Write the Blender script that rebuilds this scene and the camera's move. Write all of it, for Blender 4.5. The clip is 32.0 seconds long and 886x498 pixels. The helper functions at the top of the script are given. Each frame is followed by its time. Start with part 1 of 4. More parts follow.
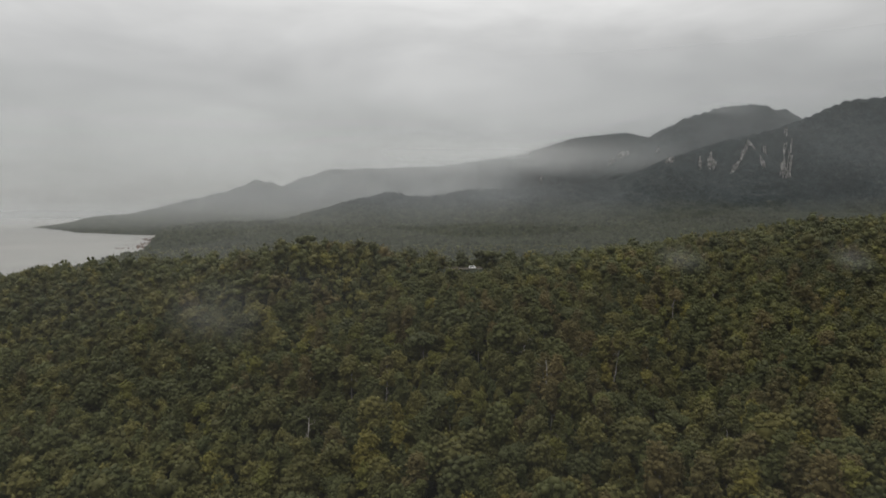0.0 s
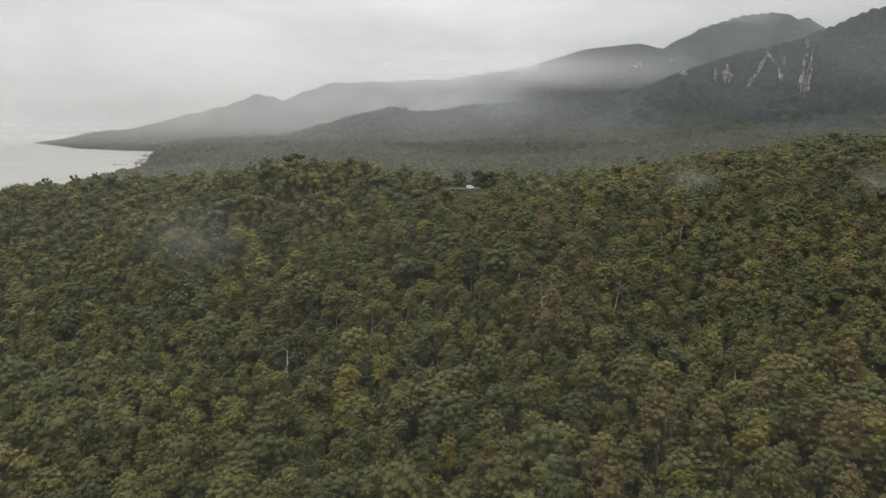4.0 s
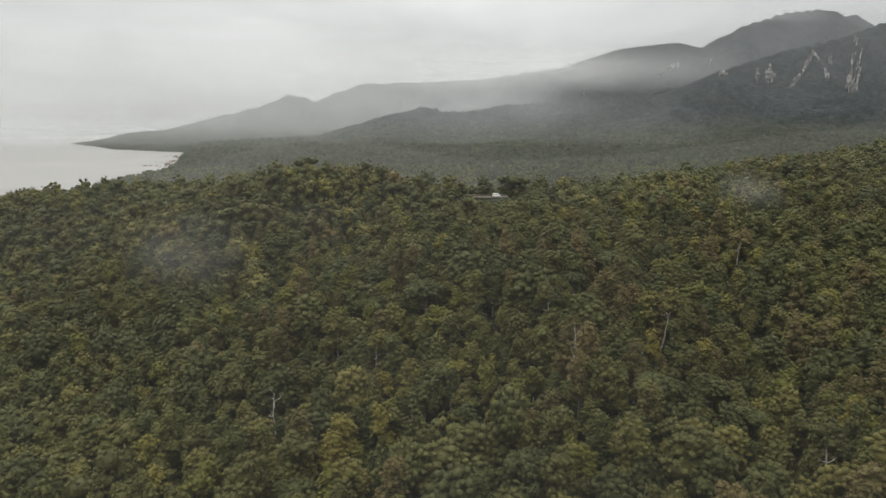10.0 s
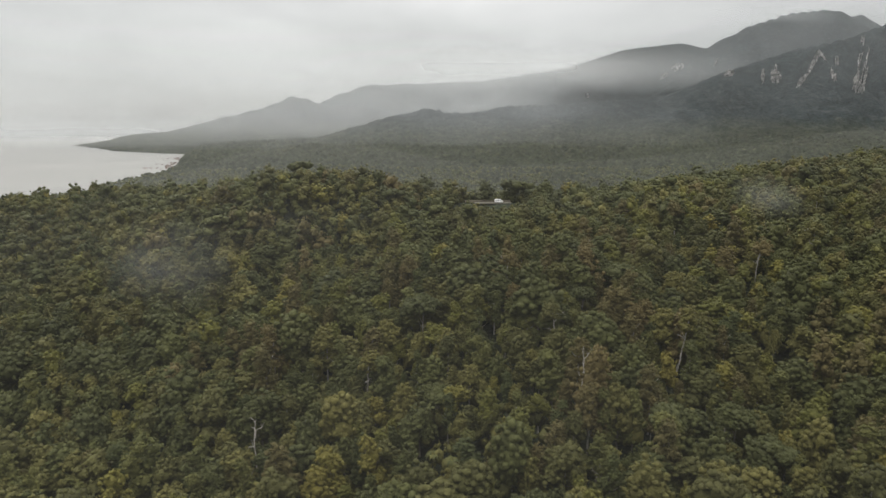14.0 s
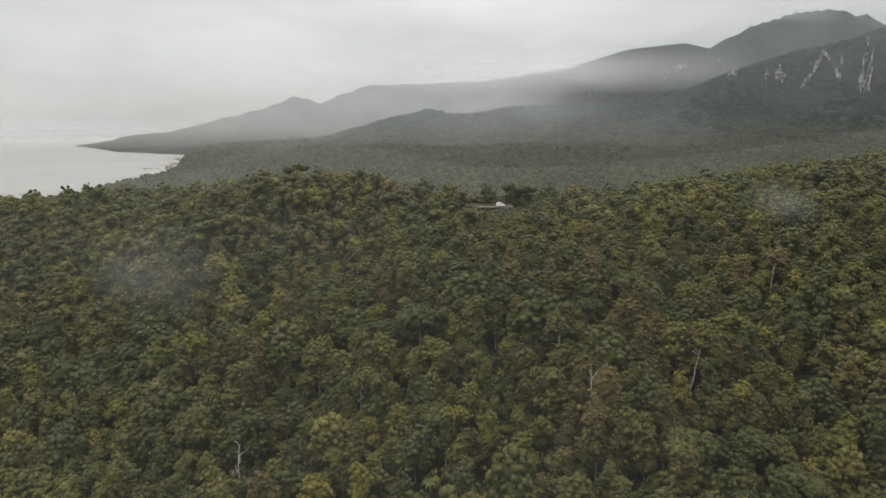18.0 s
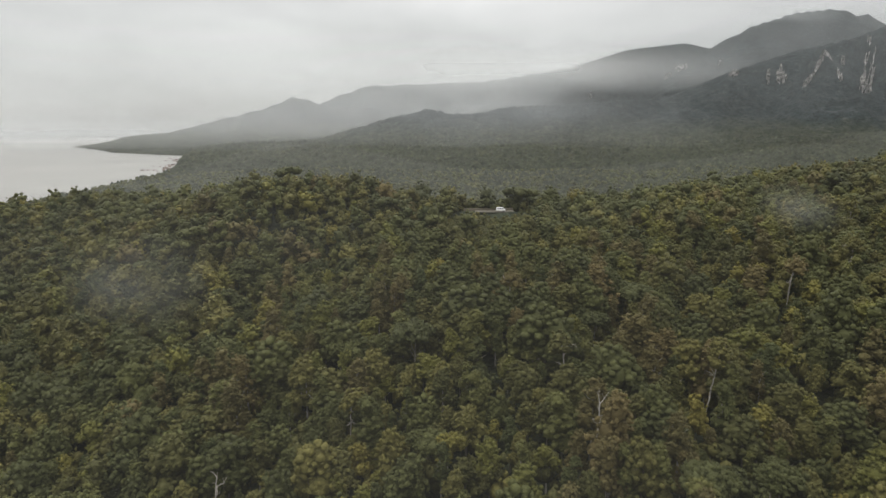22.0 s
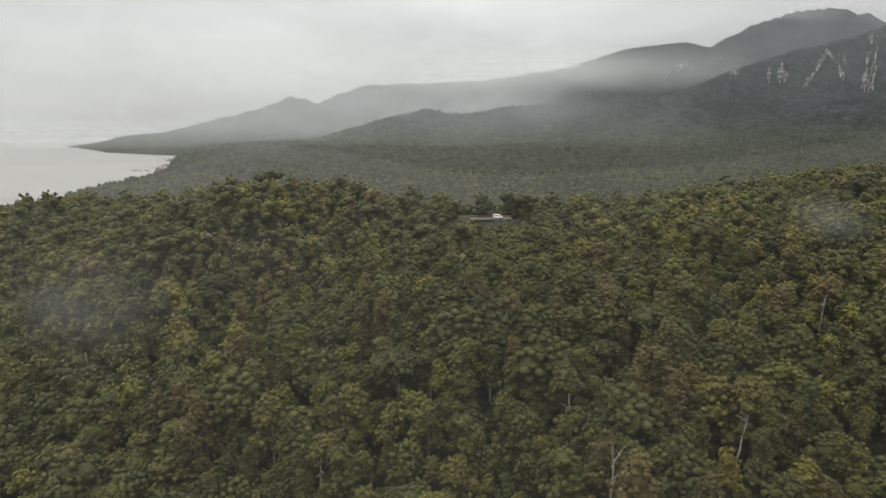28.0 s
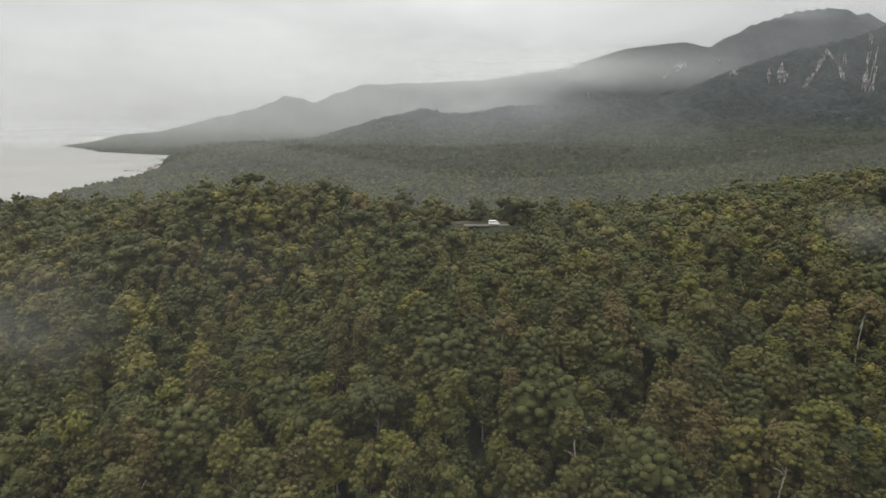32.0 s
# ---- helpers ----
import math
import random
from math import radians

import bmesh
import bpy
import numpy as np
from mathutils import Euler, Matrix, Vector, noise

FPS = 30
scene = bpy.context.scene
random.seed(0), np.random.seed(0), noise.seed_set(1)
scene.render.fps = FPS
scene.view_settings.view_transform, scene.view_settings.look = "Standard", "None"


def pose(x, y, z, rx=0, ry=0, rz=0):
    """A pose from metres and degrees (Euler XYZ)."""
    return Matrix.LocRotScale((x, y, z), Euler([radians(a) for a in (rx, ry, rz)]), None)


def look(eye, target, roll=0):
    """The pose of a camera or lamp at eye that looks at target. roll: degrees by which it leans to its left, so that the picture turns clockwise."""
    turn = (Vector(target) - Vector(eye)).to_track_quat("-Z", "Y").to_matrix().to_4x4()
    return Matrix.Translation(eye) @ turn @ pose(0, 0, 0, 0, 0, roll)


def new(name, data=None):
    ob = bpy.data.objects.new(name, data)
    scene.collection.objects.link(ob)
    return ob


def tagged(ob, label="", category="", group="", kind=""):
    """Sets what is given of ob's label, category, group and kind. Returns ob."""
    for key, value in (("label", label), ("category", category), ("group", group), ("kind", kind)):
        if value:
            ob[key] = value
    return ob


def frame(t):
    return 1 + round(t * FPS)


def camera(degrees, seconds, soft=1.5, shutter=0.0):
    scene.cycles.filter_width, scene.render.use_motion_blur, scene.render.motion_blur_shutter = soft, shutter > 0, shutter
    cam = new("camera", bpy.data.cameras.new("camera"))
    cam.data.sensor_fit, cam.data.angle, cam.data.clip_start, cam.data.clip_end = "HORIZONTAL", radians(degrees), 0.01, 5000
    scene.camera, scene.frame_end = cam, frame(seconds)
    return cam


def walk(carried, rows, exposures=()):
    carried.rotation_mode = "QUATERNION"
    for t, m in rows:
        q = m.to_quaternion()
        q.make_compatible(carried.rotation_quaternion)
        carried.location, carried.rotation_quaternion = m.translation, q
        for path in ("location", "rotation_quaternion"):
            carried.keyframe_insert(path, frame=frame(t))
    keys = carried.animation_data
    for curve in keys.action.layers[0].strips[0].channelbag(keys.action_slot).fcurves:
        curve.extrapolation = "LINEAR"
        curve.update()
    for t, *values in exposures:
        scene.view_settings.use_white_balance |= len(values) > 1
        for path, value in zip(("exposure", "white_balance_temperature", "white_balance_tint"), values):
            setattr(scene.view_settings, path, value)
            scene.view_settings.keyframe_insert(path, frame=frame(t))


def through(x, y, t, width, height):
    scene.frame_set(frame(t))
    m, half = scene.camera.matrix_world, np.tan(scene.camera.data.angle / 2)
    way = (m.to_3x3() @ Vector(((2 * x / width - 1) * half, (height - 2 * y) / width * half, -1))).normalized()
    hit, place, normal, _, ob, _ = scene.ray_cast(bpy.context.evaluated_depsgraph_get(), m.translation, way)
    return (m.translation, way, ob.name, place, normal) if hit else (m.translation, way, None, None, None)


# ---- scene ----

def view(x, y, z, yaw, pitch, roll):
    """The pose of an eye that looks along +y, turned left by yaw, up by pitch, leaning by roll."""
    return pose(x, y, z, 90 + pitch, 0, yaw) @ pose(0, 0, 0, 0, 0, roll)


PATH = [  # seconds, x, y, z, yaw, pitch, roll
    (0, -20.04, -153.43, 113.19, -4.02, -4.04, 0.01),
    (0.5, -18.91, -150.82, 113.14, -4.03, -8.89, 0.01),
    (1, -17.79, -148.19, 113.09, -4.03, -11.62, 0.01),
    (1.5, -16.67, -145.55, 113.05, -4.06, -11.6, 0.03),
    (2, -15.56, -142.88, 113.01, -4.0, -11.65, 0.04),
    (2.5, -14.48, -140.18, 113.0, -4.02, -11.62, 0.04),
    (4.5, -10.59, -128.47, 113.16, -2.69, -11.6, 0.06),
    (5, -9.81, -125.35, 113.17, -1.12, -11.59, 0.03),
    (5.5, -9.05, -122.18, 113.18, -0.77, -11.56, 0.06),
    (6, -8.33, -119.0, 113.21, -0.73, -11.55, 0.05),
    (7.5, -6.42, -109.43, 113.23, -0.67, -11.5, 0.08),
    (9, -4.78, -100.15, 113.38, -0.61, -11.56, 0.07),
    (11, -3.38, -88.76, 113.86, -0.5, -11.46, 0.04),
    (13, -2.12, -80.26, 114.35, -0.31, -11.44, -0.01),
    (14.5, -1.58, -75.47, 114.36, -0.21, -11.4, 0.0),
    (16.5, -0.96, -69.34, 114.61, -0.11, -11.4, -0.01),
    (19, 0.0, -60.86, 115.12, 0.0, -11.38, -0.03),
    (21, 0.51, -53.82, 115.38, -0.03, -11.35, -0.06),
    (23, 1.5, -46.34, 115.41, -0.0, -11.35, -0.08),
    (25.5, 2.85, -35.22, 115.37, -0.04, -11.34, -0.1),
    (28, 4.34, -23.61, 115.92, -0.11, -11.41, -0.09),
    (30, 5.71, -12.38, 115.69, -0.22, -11.49, -0.03),
    (32, 7.41, -0.01, 115.46, -0.29, -11.42, 0.03),
]
cam = camera(70.26, 32.0, soft=1.55, shutter=0.3)
EXPOSURES = [(0.0, 0.12), (0.5, 0.23), (1.0, 0.52), (1.5, 0.68), (2.0, 0.79), (3.0, 0.76), (5.0, 0.72), (32.0, 0.72)]
walk(cam, [(t, view(*row)) for t, *row in PATH], EXPOSURES)


# ---- world, sun ----
def build_world():
    w = bpy.data.worlds.new("overcast_sky")
    scene.world = w
    w.use_nodes = True
    n, l = w.node_tree.nodes, w.node_tree.links
    n.clear()
    out, bg = n.new("ShaderNodeOutputWorld"), n.new("ShaderNodeBackground")
    sky = n.new("ShaderNodeTexSky")
    sky.sky_type, sky.sun_disc = "NISHITA", False
    sky.sun_elevation, sky.sun_rotation = radians(58), radians(-35)
    tint = n.new("ShaderNodeVectorMath")
    tint.operation = "SCALE"
    tint.inputs["Scale"].default_value = 0.10
    l.new(sky.outputs[0], tint.inputs[0])
    co, sep = n.new("ShaderNodeTexCoord"), n.new("ShaderNodeSeparateXYZ")
    l.new(co.outputs["Generated"], sep.inputs[0])
    # height above the horizon sets the brightness of the cloud deck
    deck = n.new("ShaderNodeValToRGB")
    e = deck.color_ramp.elements
    e[0].position, e[0].color = 0.0, (0.248, 0.253, 0.250, 1)
    e[1].position, e[1].color = 1.0, (2.05, 2.02, 1.96, 1)
    for p, c in ((0.04, (0.266, 0.269, 0.266)), (0.10, (0.366, 0.367, 0.360)), (0.18, (0.485, 0.484, 0.474)), (0.30, (0.72, 0.715, 0.70)), (0.50, (1.15, 1.14, 1.11))):
        x = e.new(p)
        x.color = (*c, 1)
    l.new(sep.outputs["Z"], deck.inputs[0])
    mp = n.new("ShaderNodeMapping")
    mp.inputs["Scale"].default_value = (1.0, 1.0, 3.2)
    mp.inputs["Location"].default_value = (0.35, 0.1, 0.2)
    l.new(co.outputs["Generated"], mp.inputs[0])
    nz = n.new("ShaderNodeTexNoise")
    nz.inputs["Scale"].default_value, nz.inputs["Detail"].default_value, nz.inputs["Roughness"].default_value = 2.8, 6.0, 0.5
    nz.inputs["Distortion"].default_value = 0.35
    l.new(mp.outputs[0], nz.inputs["Vector"])
    rm = n.new("ShaderNodeMapRange")
    rm.inputs["From Min"].default_value, rm.inputs["From Max"].default_value = 0.34, 0.66
    rm.inputs["To Min"].default_value, rm.inputs["To Max"].default_value = 0.84, 1.14
    l.new(nz.outputs[0], rm.inputs["Value"])
    mul = n.new("ShaderNodeVectorMath")
    mul.operation = "SCALE"
    l.new(deck.outputs[0], mul.inputs[0])
    l.new(rm.outputs[0], mul.inputs["Scale"])
    add = n.new("ShaderNodeMixRGB")
    add.inputs[0].default_value = 0.05
    east = n.new("ShaderNodeMapRange")
    east.inputs["From Min"].default_value, east.inputs["From Max"].default_value = 0.0, 0.75
    east.inputs["To Min"].default_value, east.inputs["To Max"].default_value = 1.0, 0.80
    l.new(sep.outputs["X"], east.inputs["Value"])
    heavy = n.new("ShaderNodeVectorMath")
    heavy.operation = "SCALE"
    l.new(mul.outputs[0], heavy.inputs[0])
    l.new(east.outputs[0], heavy.inputs["Scale"])
    west = n.new("ShaderNodeMapRange")
    west.inputs["From Min"].default_value, west.inputs["From Max"].default_value = -0.65, -0.25
    west.inputs["To Min"].default_value, west.inputs["To Max"].default_value = 0.96, 1.0
    l.new(sep.outputs["X"], west.inputs["Value"])
    seaward = n.new("ShaderNodeVectorMath")
    seaward.operation = "SCALE"
    l.new(heavy.outputs[0], seaward.inputs[0])
    l.new(west.outputs[0], seaward.inputs["Scale"])
    l.new(seaward.outputs[0], add.inputs[1])
    l.new(tint.outputs[0], add.inputs[2])
    l.new(add.outputs[0], bg.inputs["Color"])
    bg.inputs["Strength"].default_value = 1.0
    l.new(bg.outputs[0], out.inputs["Surface"])


build_world()
sun_data = bpy.data.lights.new("sun", "SUN")
sun_data.energy, sun_data.angle, sun_data.color = 0.8, radians(35), (1.0, 0.96, 0.9)
sun = new("sun", sun_data)
sun.matrix_world = look((-400, 300, 900), (0, 0, 0))


# ---- materials ----
class Mat:
    """A small wrapper round one node material."""

    def __init__(self, name, rough=0.8, spec=0.2):
        self.m = bpy.data.materials.new(name)
        self.m.use_nodes = True
        self.n, self.l = self.m.node_tree.nodes, self.m.node_tree.links
        self.b = self.n["Principled BSDF"]
        self.b.inputs["Roughness"].default_value = rough
        self.b.inputs["Specular IOR Level"].default_value = spec

    def node(self, kind, **values):
        x = self.n.new(kind)
        for k, v in values.items():
            x.inputs[k.replace("_", " ")].default_value = v
        return x

    def noise(self, scale, detail=4, rough=0.55, coord="Object"):
        x = self.node("ShaderNodeTexNoise", Scale=scale, Detail=detail, Roughness=rough)
        self.l.new(self.node("ShaderNodeTexCoord").outputs[coord], x.inputs["Vector"])
        return x

    def ramp(self, source, stops):
        r = self.n.new("ShaderNodeValToRGB")
        e = r.color_ramp.elements
        e[0].position, e[0].color = stops[0][0], (*stops[0][1], 1)
        e[1].position, e[1].color = stops[-1][0], (*stops[-1][1], 1)
        for p, c in stops[1:-1]:
            e.new(p).color = (*c, 1)
        self.l.new(source, r.inputs[0])
        return r

    def mix(self, fac, a, b, blend="MIX"):
        x = self.n.new("ShaderNodeMixRGB")
        x.blend_type = blend
        for k, v in enumerate((fac, a, b)):
            if isinstance(v, bpy.types.NodeSocket):
                self.l.new(v, x.inputs[k])
            elif k:
                x.inputs[k].default_value = (*v, 1)
            else:
                x.inputs[k].default_value = v
        return x.outputs[0]

    def scaled(self, colour, factor):
        x = self.n.new("ShaderNodeVectorMath")
        x.operation = "SCALE"
        self.l.new(colour, x.inputs[0])
        self.l.new(factor, x.inputs["Scale"])
        return x.outputs[0]

    def span(self, source, a, b, c, d):
        x = self.node("ShaderNodeMapRange", From_Min=a, From_Max=b, To_Min=c, To_Max=d)
        self.l.new(source, x.inputs["Value"])
        return x.outputs[0]

    def bump(self, height, strength, distance):
        x = self.node("ShaderNodeBump", Strength=strength, Distance=distance)
        self.l.new(height, x.inputs["Height"])
        self.l.new(x.outputs[0], self.b.inputs["Normal"])

    def leafy(self, socket, through=0.34):
        """Leaves: part of the light passes through them."""
        self.colour(socket)
        glow, mix = self.n.new("ShaderNodeBsdfTranslucent"), self.n.new("ShaderNodeMixShader")
        self.l.new(socket, glow.inputs["Color"])
        mix.inputs[0].default_value = through
        self.l.new(self.b.outputs[0], mix.inputs[1])
        self.l.new(glow.outputs[0], mix.inputs[2])
        self.l.new(mix.outputs[0], self.n["Material Output"].inputs["Surface"])
        return self.m

    def colour(self, socket):
        self.l.new(socket, self.b.inputs["Base Color"])
        return self.m


def foliage(name, stops, spread=0.16, rough=0.6):
    """Leaves: a colour for each tree, varied again from spray to spray."""
    m = Mat(name, rough, 0.16)
    tree = m.n.new("ShaderNodeObjectInfo").outputs["Random"]
    base = m.ramp(tree, stops).outputs[0]
    leaf = m.n.new("ShaderNodeNewGeometry").outputs["Random Per Island"]
    col = m.scaled(base, m.span(leaf, 0, 1, 1 - spread, 1 + spread))
    fine = m.noise(2.6, 4, 0.7)
    col = m.scaled(col, m.span(fine.outputs[0], 0.3, 0.7, 0.82, 1.18))
    m.bump(fine.outputs[0], 0.7, 0.5)
    return m.leafy(col)


def foliage_stuff(name, stops, spread=0.16):
    """Leaves of joined trees: one colour for each crown, varied from spray to spray."""
    m = Mat(name, 0.6, 0.16)
    own = m.n.new("ShaderNodeAttribute")
    own.attribute_name = "crown_tint"
    base = m.ramp(own.outputs["Fac"], stops).outputs[0]
    base = m.scaled(base, m.span(m.noise(0.007, 3).outputs[0], 0.3, 0.7, 0.8, 1.2))
    fine = m.noise(1.4, 3, 0.65)
    base = m.scaled(base, m.span(fine.outputs[0], 0.3, 0.7, 0.84, 1.16))
    m.bump(fine.outputs[0], 0.6, 0.7)
    leaf = m.n.new("ShaderNodeNewGeometry").outputs["Random Per Island"]
    return m.leafy(m.scaled(base, m.span(leaf, 0, 1, 1 - spread, 1 + spread)))


G = 0.88  # one dial for the leaves' own colour


def tone(r, g, b):
    return (r * G * 1.10, g * G, b * G * 0.84)


STOPS = {
    "dark": [(0, tone(0.052, 0.063, 0.027)), (0.5, tone(0.066, 0.078, 0.031)), (1, tone(0.082, 0.095, 0.035))],
    "olive": [(0, tone(0.066, 0.074, 0.030)), (0.5, tone(0.094, 0.099, 0.038)), (1, tone(0.134, 0.134, 0.047))],
    "yellow": [(0, tone(0.108, 0.120, 0.036)), (0.6, tone(0.132, 0.140, 0.039)), (1, tone(0.170, 0.158, 0.045))],
    "brown": [(0, tone(0.096, 0.092, 0.042)), (0.5, tone(0.114, 0.106, 0.048)), (1, tone(0.134, 0.116, 0.054))],
    "slim": [(0, tone(0.058, 0.074, 0.032)), (0.5, tone(0.086, 0.099, 0.038)), (1, tone(0.116, 0.126, 0.046))],
}
LEAF = {k: foliage("leaves_" + k, v) for k, v in STOPS.items()}
LEAF_FAR = {k: foliage_stuff("canopy_" + k, v) for k, v in STOPS.items()}


def bark_material(name, a, b):
    m = Mat(name, 0.9, 0.1)
    return m.colour(m.ramp(m.noise(1.2, 5).outputs[0], [(0.3, a), (0.7, b)]).outputs[0])


BARK = bark_material("grey_bark", (0.10, 0.09, 0.07), (0.22, 0.20, 0.16))
PALE_BARK = bark_material("pale_bark", (0.17, 0.158, 0.138), (0.35, 0.325, 0.285))


def ground_material():
    """Closed forest seen from afar: olive on the lowland; on the heights darker, with the blue of distant haze put into
    the colour.
    """
    m = Mat("forested_ground", 0.9, 0.1)
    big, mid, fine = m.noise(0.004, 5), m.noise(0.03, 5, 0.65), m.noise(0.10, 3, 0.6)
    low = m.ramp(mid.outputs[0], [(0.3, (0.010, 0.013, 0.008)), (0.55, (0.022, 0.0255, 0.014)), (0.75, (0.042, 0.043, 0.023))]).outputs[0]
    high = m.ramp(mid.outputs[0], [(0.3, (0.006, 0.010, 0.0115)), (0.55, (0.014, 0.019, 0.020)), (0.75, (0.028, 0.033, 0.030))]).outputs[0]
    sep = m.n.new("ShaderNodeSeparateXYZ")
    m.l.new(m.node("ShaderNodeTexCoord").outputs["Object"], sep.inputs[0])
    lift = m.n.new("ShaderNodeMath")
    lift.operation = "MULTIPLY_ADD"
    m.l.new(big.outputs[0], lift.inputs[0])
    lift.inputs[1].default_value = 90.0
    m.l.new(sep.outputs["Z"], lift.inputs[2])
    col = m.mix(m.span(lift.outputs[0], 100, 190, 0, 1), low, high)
    col = m.scaled(col, m.span(big.outputs[0], 0.3, 0.7, 0.8, 1.2))
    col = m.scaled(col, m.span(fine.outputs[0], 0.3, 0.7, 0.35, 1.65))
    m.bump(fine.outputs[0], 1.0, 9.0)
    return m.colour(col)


def water_material():
    m = Mat("silty_sea", 0.28, 0.4)
    n = m.noise(0.006, 5)
    col = m.ramp(n.outputs[0], [(0.35, (0.12, 0.116, 0.106)), (0.7, (0.165, 0.158, 0.145))]).outputs[0]
    m.bump(m.noise(0.12, 4).outputs[0], 0.25, 1.2)
    return m.colour(col)


def rock_material(name, a, b, c, scale, lo=0.36):
    m = Mat(name, 0.9, 0.2)
    n = m.noise(scale, 6, 0.7)
    m.bump(n.outputs[0], 0.8, 4.0 * 0.05 / scale)
    return m.colour(m.ramp(n.outputs[0], [(lo, a), (lo + 0.12, b), (lo + 0.24, c)]).outputs[0])


GROUND, WATER = ground_material(), water_material()
CLIFF = rock_material("pale_cliff_rock", (0.05, 0.055, 0.05), (0.24, 0.23, 0.225), (0.50, 0.48, 0.47), 0.055, 0.43)
SHORE_ROCK = rock_material("dark_shore_rock", (0.05, 0.04, 0.035), (0.10, 0.075, 0.065), (0.17, 0.13, 0.11), 0.2)


REEF_ROCK = rock_material("reddish_reef_rock", (0.06, 0.04, 0.035), (0.13, 0.09, 0.08), (0.22, 0.16, 0.14), 0.2)


def plain(name, colour, rough=0.5, spec=0.5, metal=0.0, vary=0.12, scale=3.0):
    m = Mat(name, rough, spec)
    m.b.inputs["Metallic"].default_value = metal
    lo, hi = tuple(v * (1 - vary) for v in colour), tuple(v * (1 + vary) for v in colour)
    return m.colour(m.ramp(m.noise(scale, 5).outputs[0], [(0.3, lo), (0.7, hi)]).outputs[0])


def mist_material(name, density, top, fade, left=0.0, start=0.0, scale=0.004, low=0.0, soft=60.0, round_off=False, white=(0.408, 0.428, 0.438), drift=()):
    """Thin wet air: lit by the sky, lets most of what is behind it through."""
    m = Mat(name)
    n, l = m.n, m.l
    co = n.new("ShaderNodeTexCoord").outputs["Generated" if round_off else "Object"]
    if round_off:
        off = n.new("ShaderNodeVectorMath")
        off.operation = "SUBTRACT"
        l.new(co, off.inputs[0])
        off.inputs[1].default_value = (0.5, 0.5, 0.5)
        ln = n.new("ShaderNodeVectorMath")
        ln.operation = "LENGTH"
        l.new(off.outputs[0], ln.inputs[0])
        edge = m.span(ln.outputs["Value"], 0.0, 0.5, 1.0, 0.0)
        nz = m.node("ShaderNodeTexNoise", Scale=scale, Detail=5.0, Roughness=0.6)
        l.new(n.new("ShaderNodeTexCoord").outputs["Object"], nz.inputs["Vector"])
        cloud = m.span(nz.outputs[0], 0.3, 0.75, 0.15, 1.0)
        factors = [edge, cloud]
    else:
        sep = n.new("ShaderNodeSeparateXYZ")
        l.new(co, sep.inputs[0])
        nz = m.node("ShaderNodeTexNoise", Scale=scale, Detail=4.0, Roughness=0.5)
        l.new(co, nz.inputs["Vector"])
        up = n.new("ShaderNodeMath")
        up.operation = "MULTIPLY_ADD"
        l.new(nz.outputs[0], up.inputs[0])
        up.inputs[1].default_value = fade * 0.8
        l.new(sep.outputs["Z"], up.inputs[2])
        factors = [m.span(up.outputs[0], top, top + fade, 1.0, 0.0), m.span(nz.outputs[0], 0.3, 0.7, 0.75, 1.2)]
        if left:
            factors.append(m.span(sep.outputs["X"], left * 0.4, left, 1.0, 0.0))
        if start:
            factors.append(m.span(sep.outputs["X"], start - 350, start + 350, 0.0, 1.0))
        factors.append(m.span(sep.outputs["Z"], low, low + soft, 0.0, 1.0))
        for axis, a, b, thin, thick in drift:
            factors.append(m.span(sep.outputs[axis], a, b, thin, thick))
    alpha = factors[0]
    for f in [density, *factors[1:]]:
        x = n.new("ShaderNodeMath")
        x.operation = "MULTIPLY"
        x.use_clamp = True
        l.new(alpha, x.inputs[0])
        if isinstance(f, float):
            x.inputs[1].default_value = f
        else:
            l.new(f, x.inputs[1])
        alpha = x.outputs[0]
    n.remove(m.b)
    clear, scat, mix = (n.new("ShaderNode" + k) for k in ("BsdfTransparent", "BsdfDiffuse", "MixShader"))
    scat.inputs["Color"].default_value = (*white, 1)
    l.new(alpha, mix.inputs[0])
    l.new(clear.outputs[0], mix.inputs[1])
    l.new(scat.outputs[0], mix.inputs[2])
    l.new(mix.outputs[0], n["Material Output"].inputs["Surface"])
    return m.m


# ---- mesh helpers ----
def mesh_of(name, verts, tris=None, quads=None, material=None, smooth=False):
    """A mesh from arrays of places and of corner numbers."""
    me = bpy.data.meshes.new(name)
    verts = np.asarray(verts, np.float32)
    parts = [(np.asarray(f, np.int32), k) for f, k in ((tris, 3), (quads, 4)) if f is not None and len(f)]
    me.vertices.add(len(verts))
    me.vertices.foreach_set("co", verts.ravel())
    loops = np.concatenate([f.ravel() for f, _ in parts])
    sizes = np.concatenate([np.full(len(f), k, np.int32) for f, k in parts])
    me.loops.add(len(loops))
    me.loops.foreach_set("vertex_index", loops)
    me.polygons.add(len(sizes))
    me.polygons.foreach_set("loop_start", np.concatenate([[0], np.cumsum(sizes)[:-1]]).astype(np.int32))
    me.polygons.foreach_set("use_smooth", np.full(len(sizes), smooth))
    me.update(calc_edges=True)
    if material:
        me.materials.append(material)
    return me


def part(name, me, parent, label="", m=None):
    ob = new(name, me)
    ob.parent = parent
    if m is not None:
        ob.matrix_local = m
    return tagged(ob, label) if label else ob


def bm_mesh(name, bm, material):
    me = bpy.data.meshes.new(name)
    bm.to_mesh(me)
    bm.free()
    me.materials.append(material)
    return me


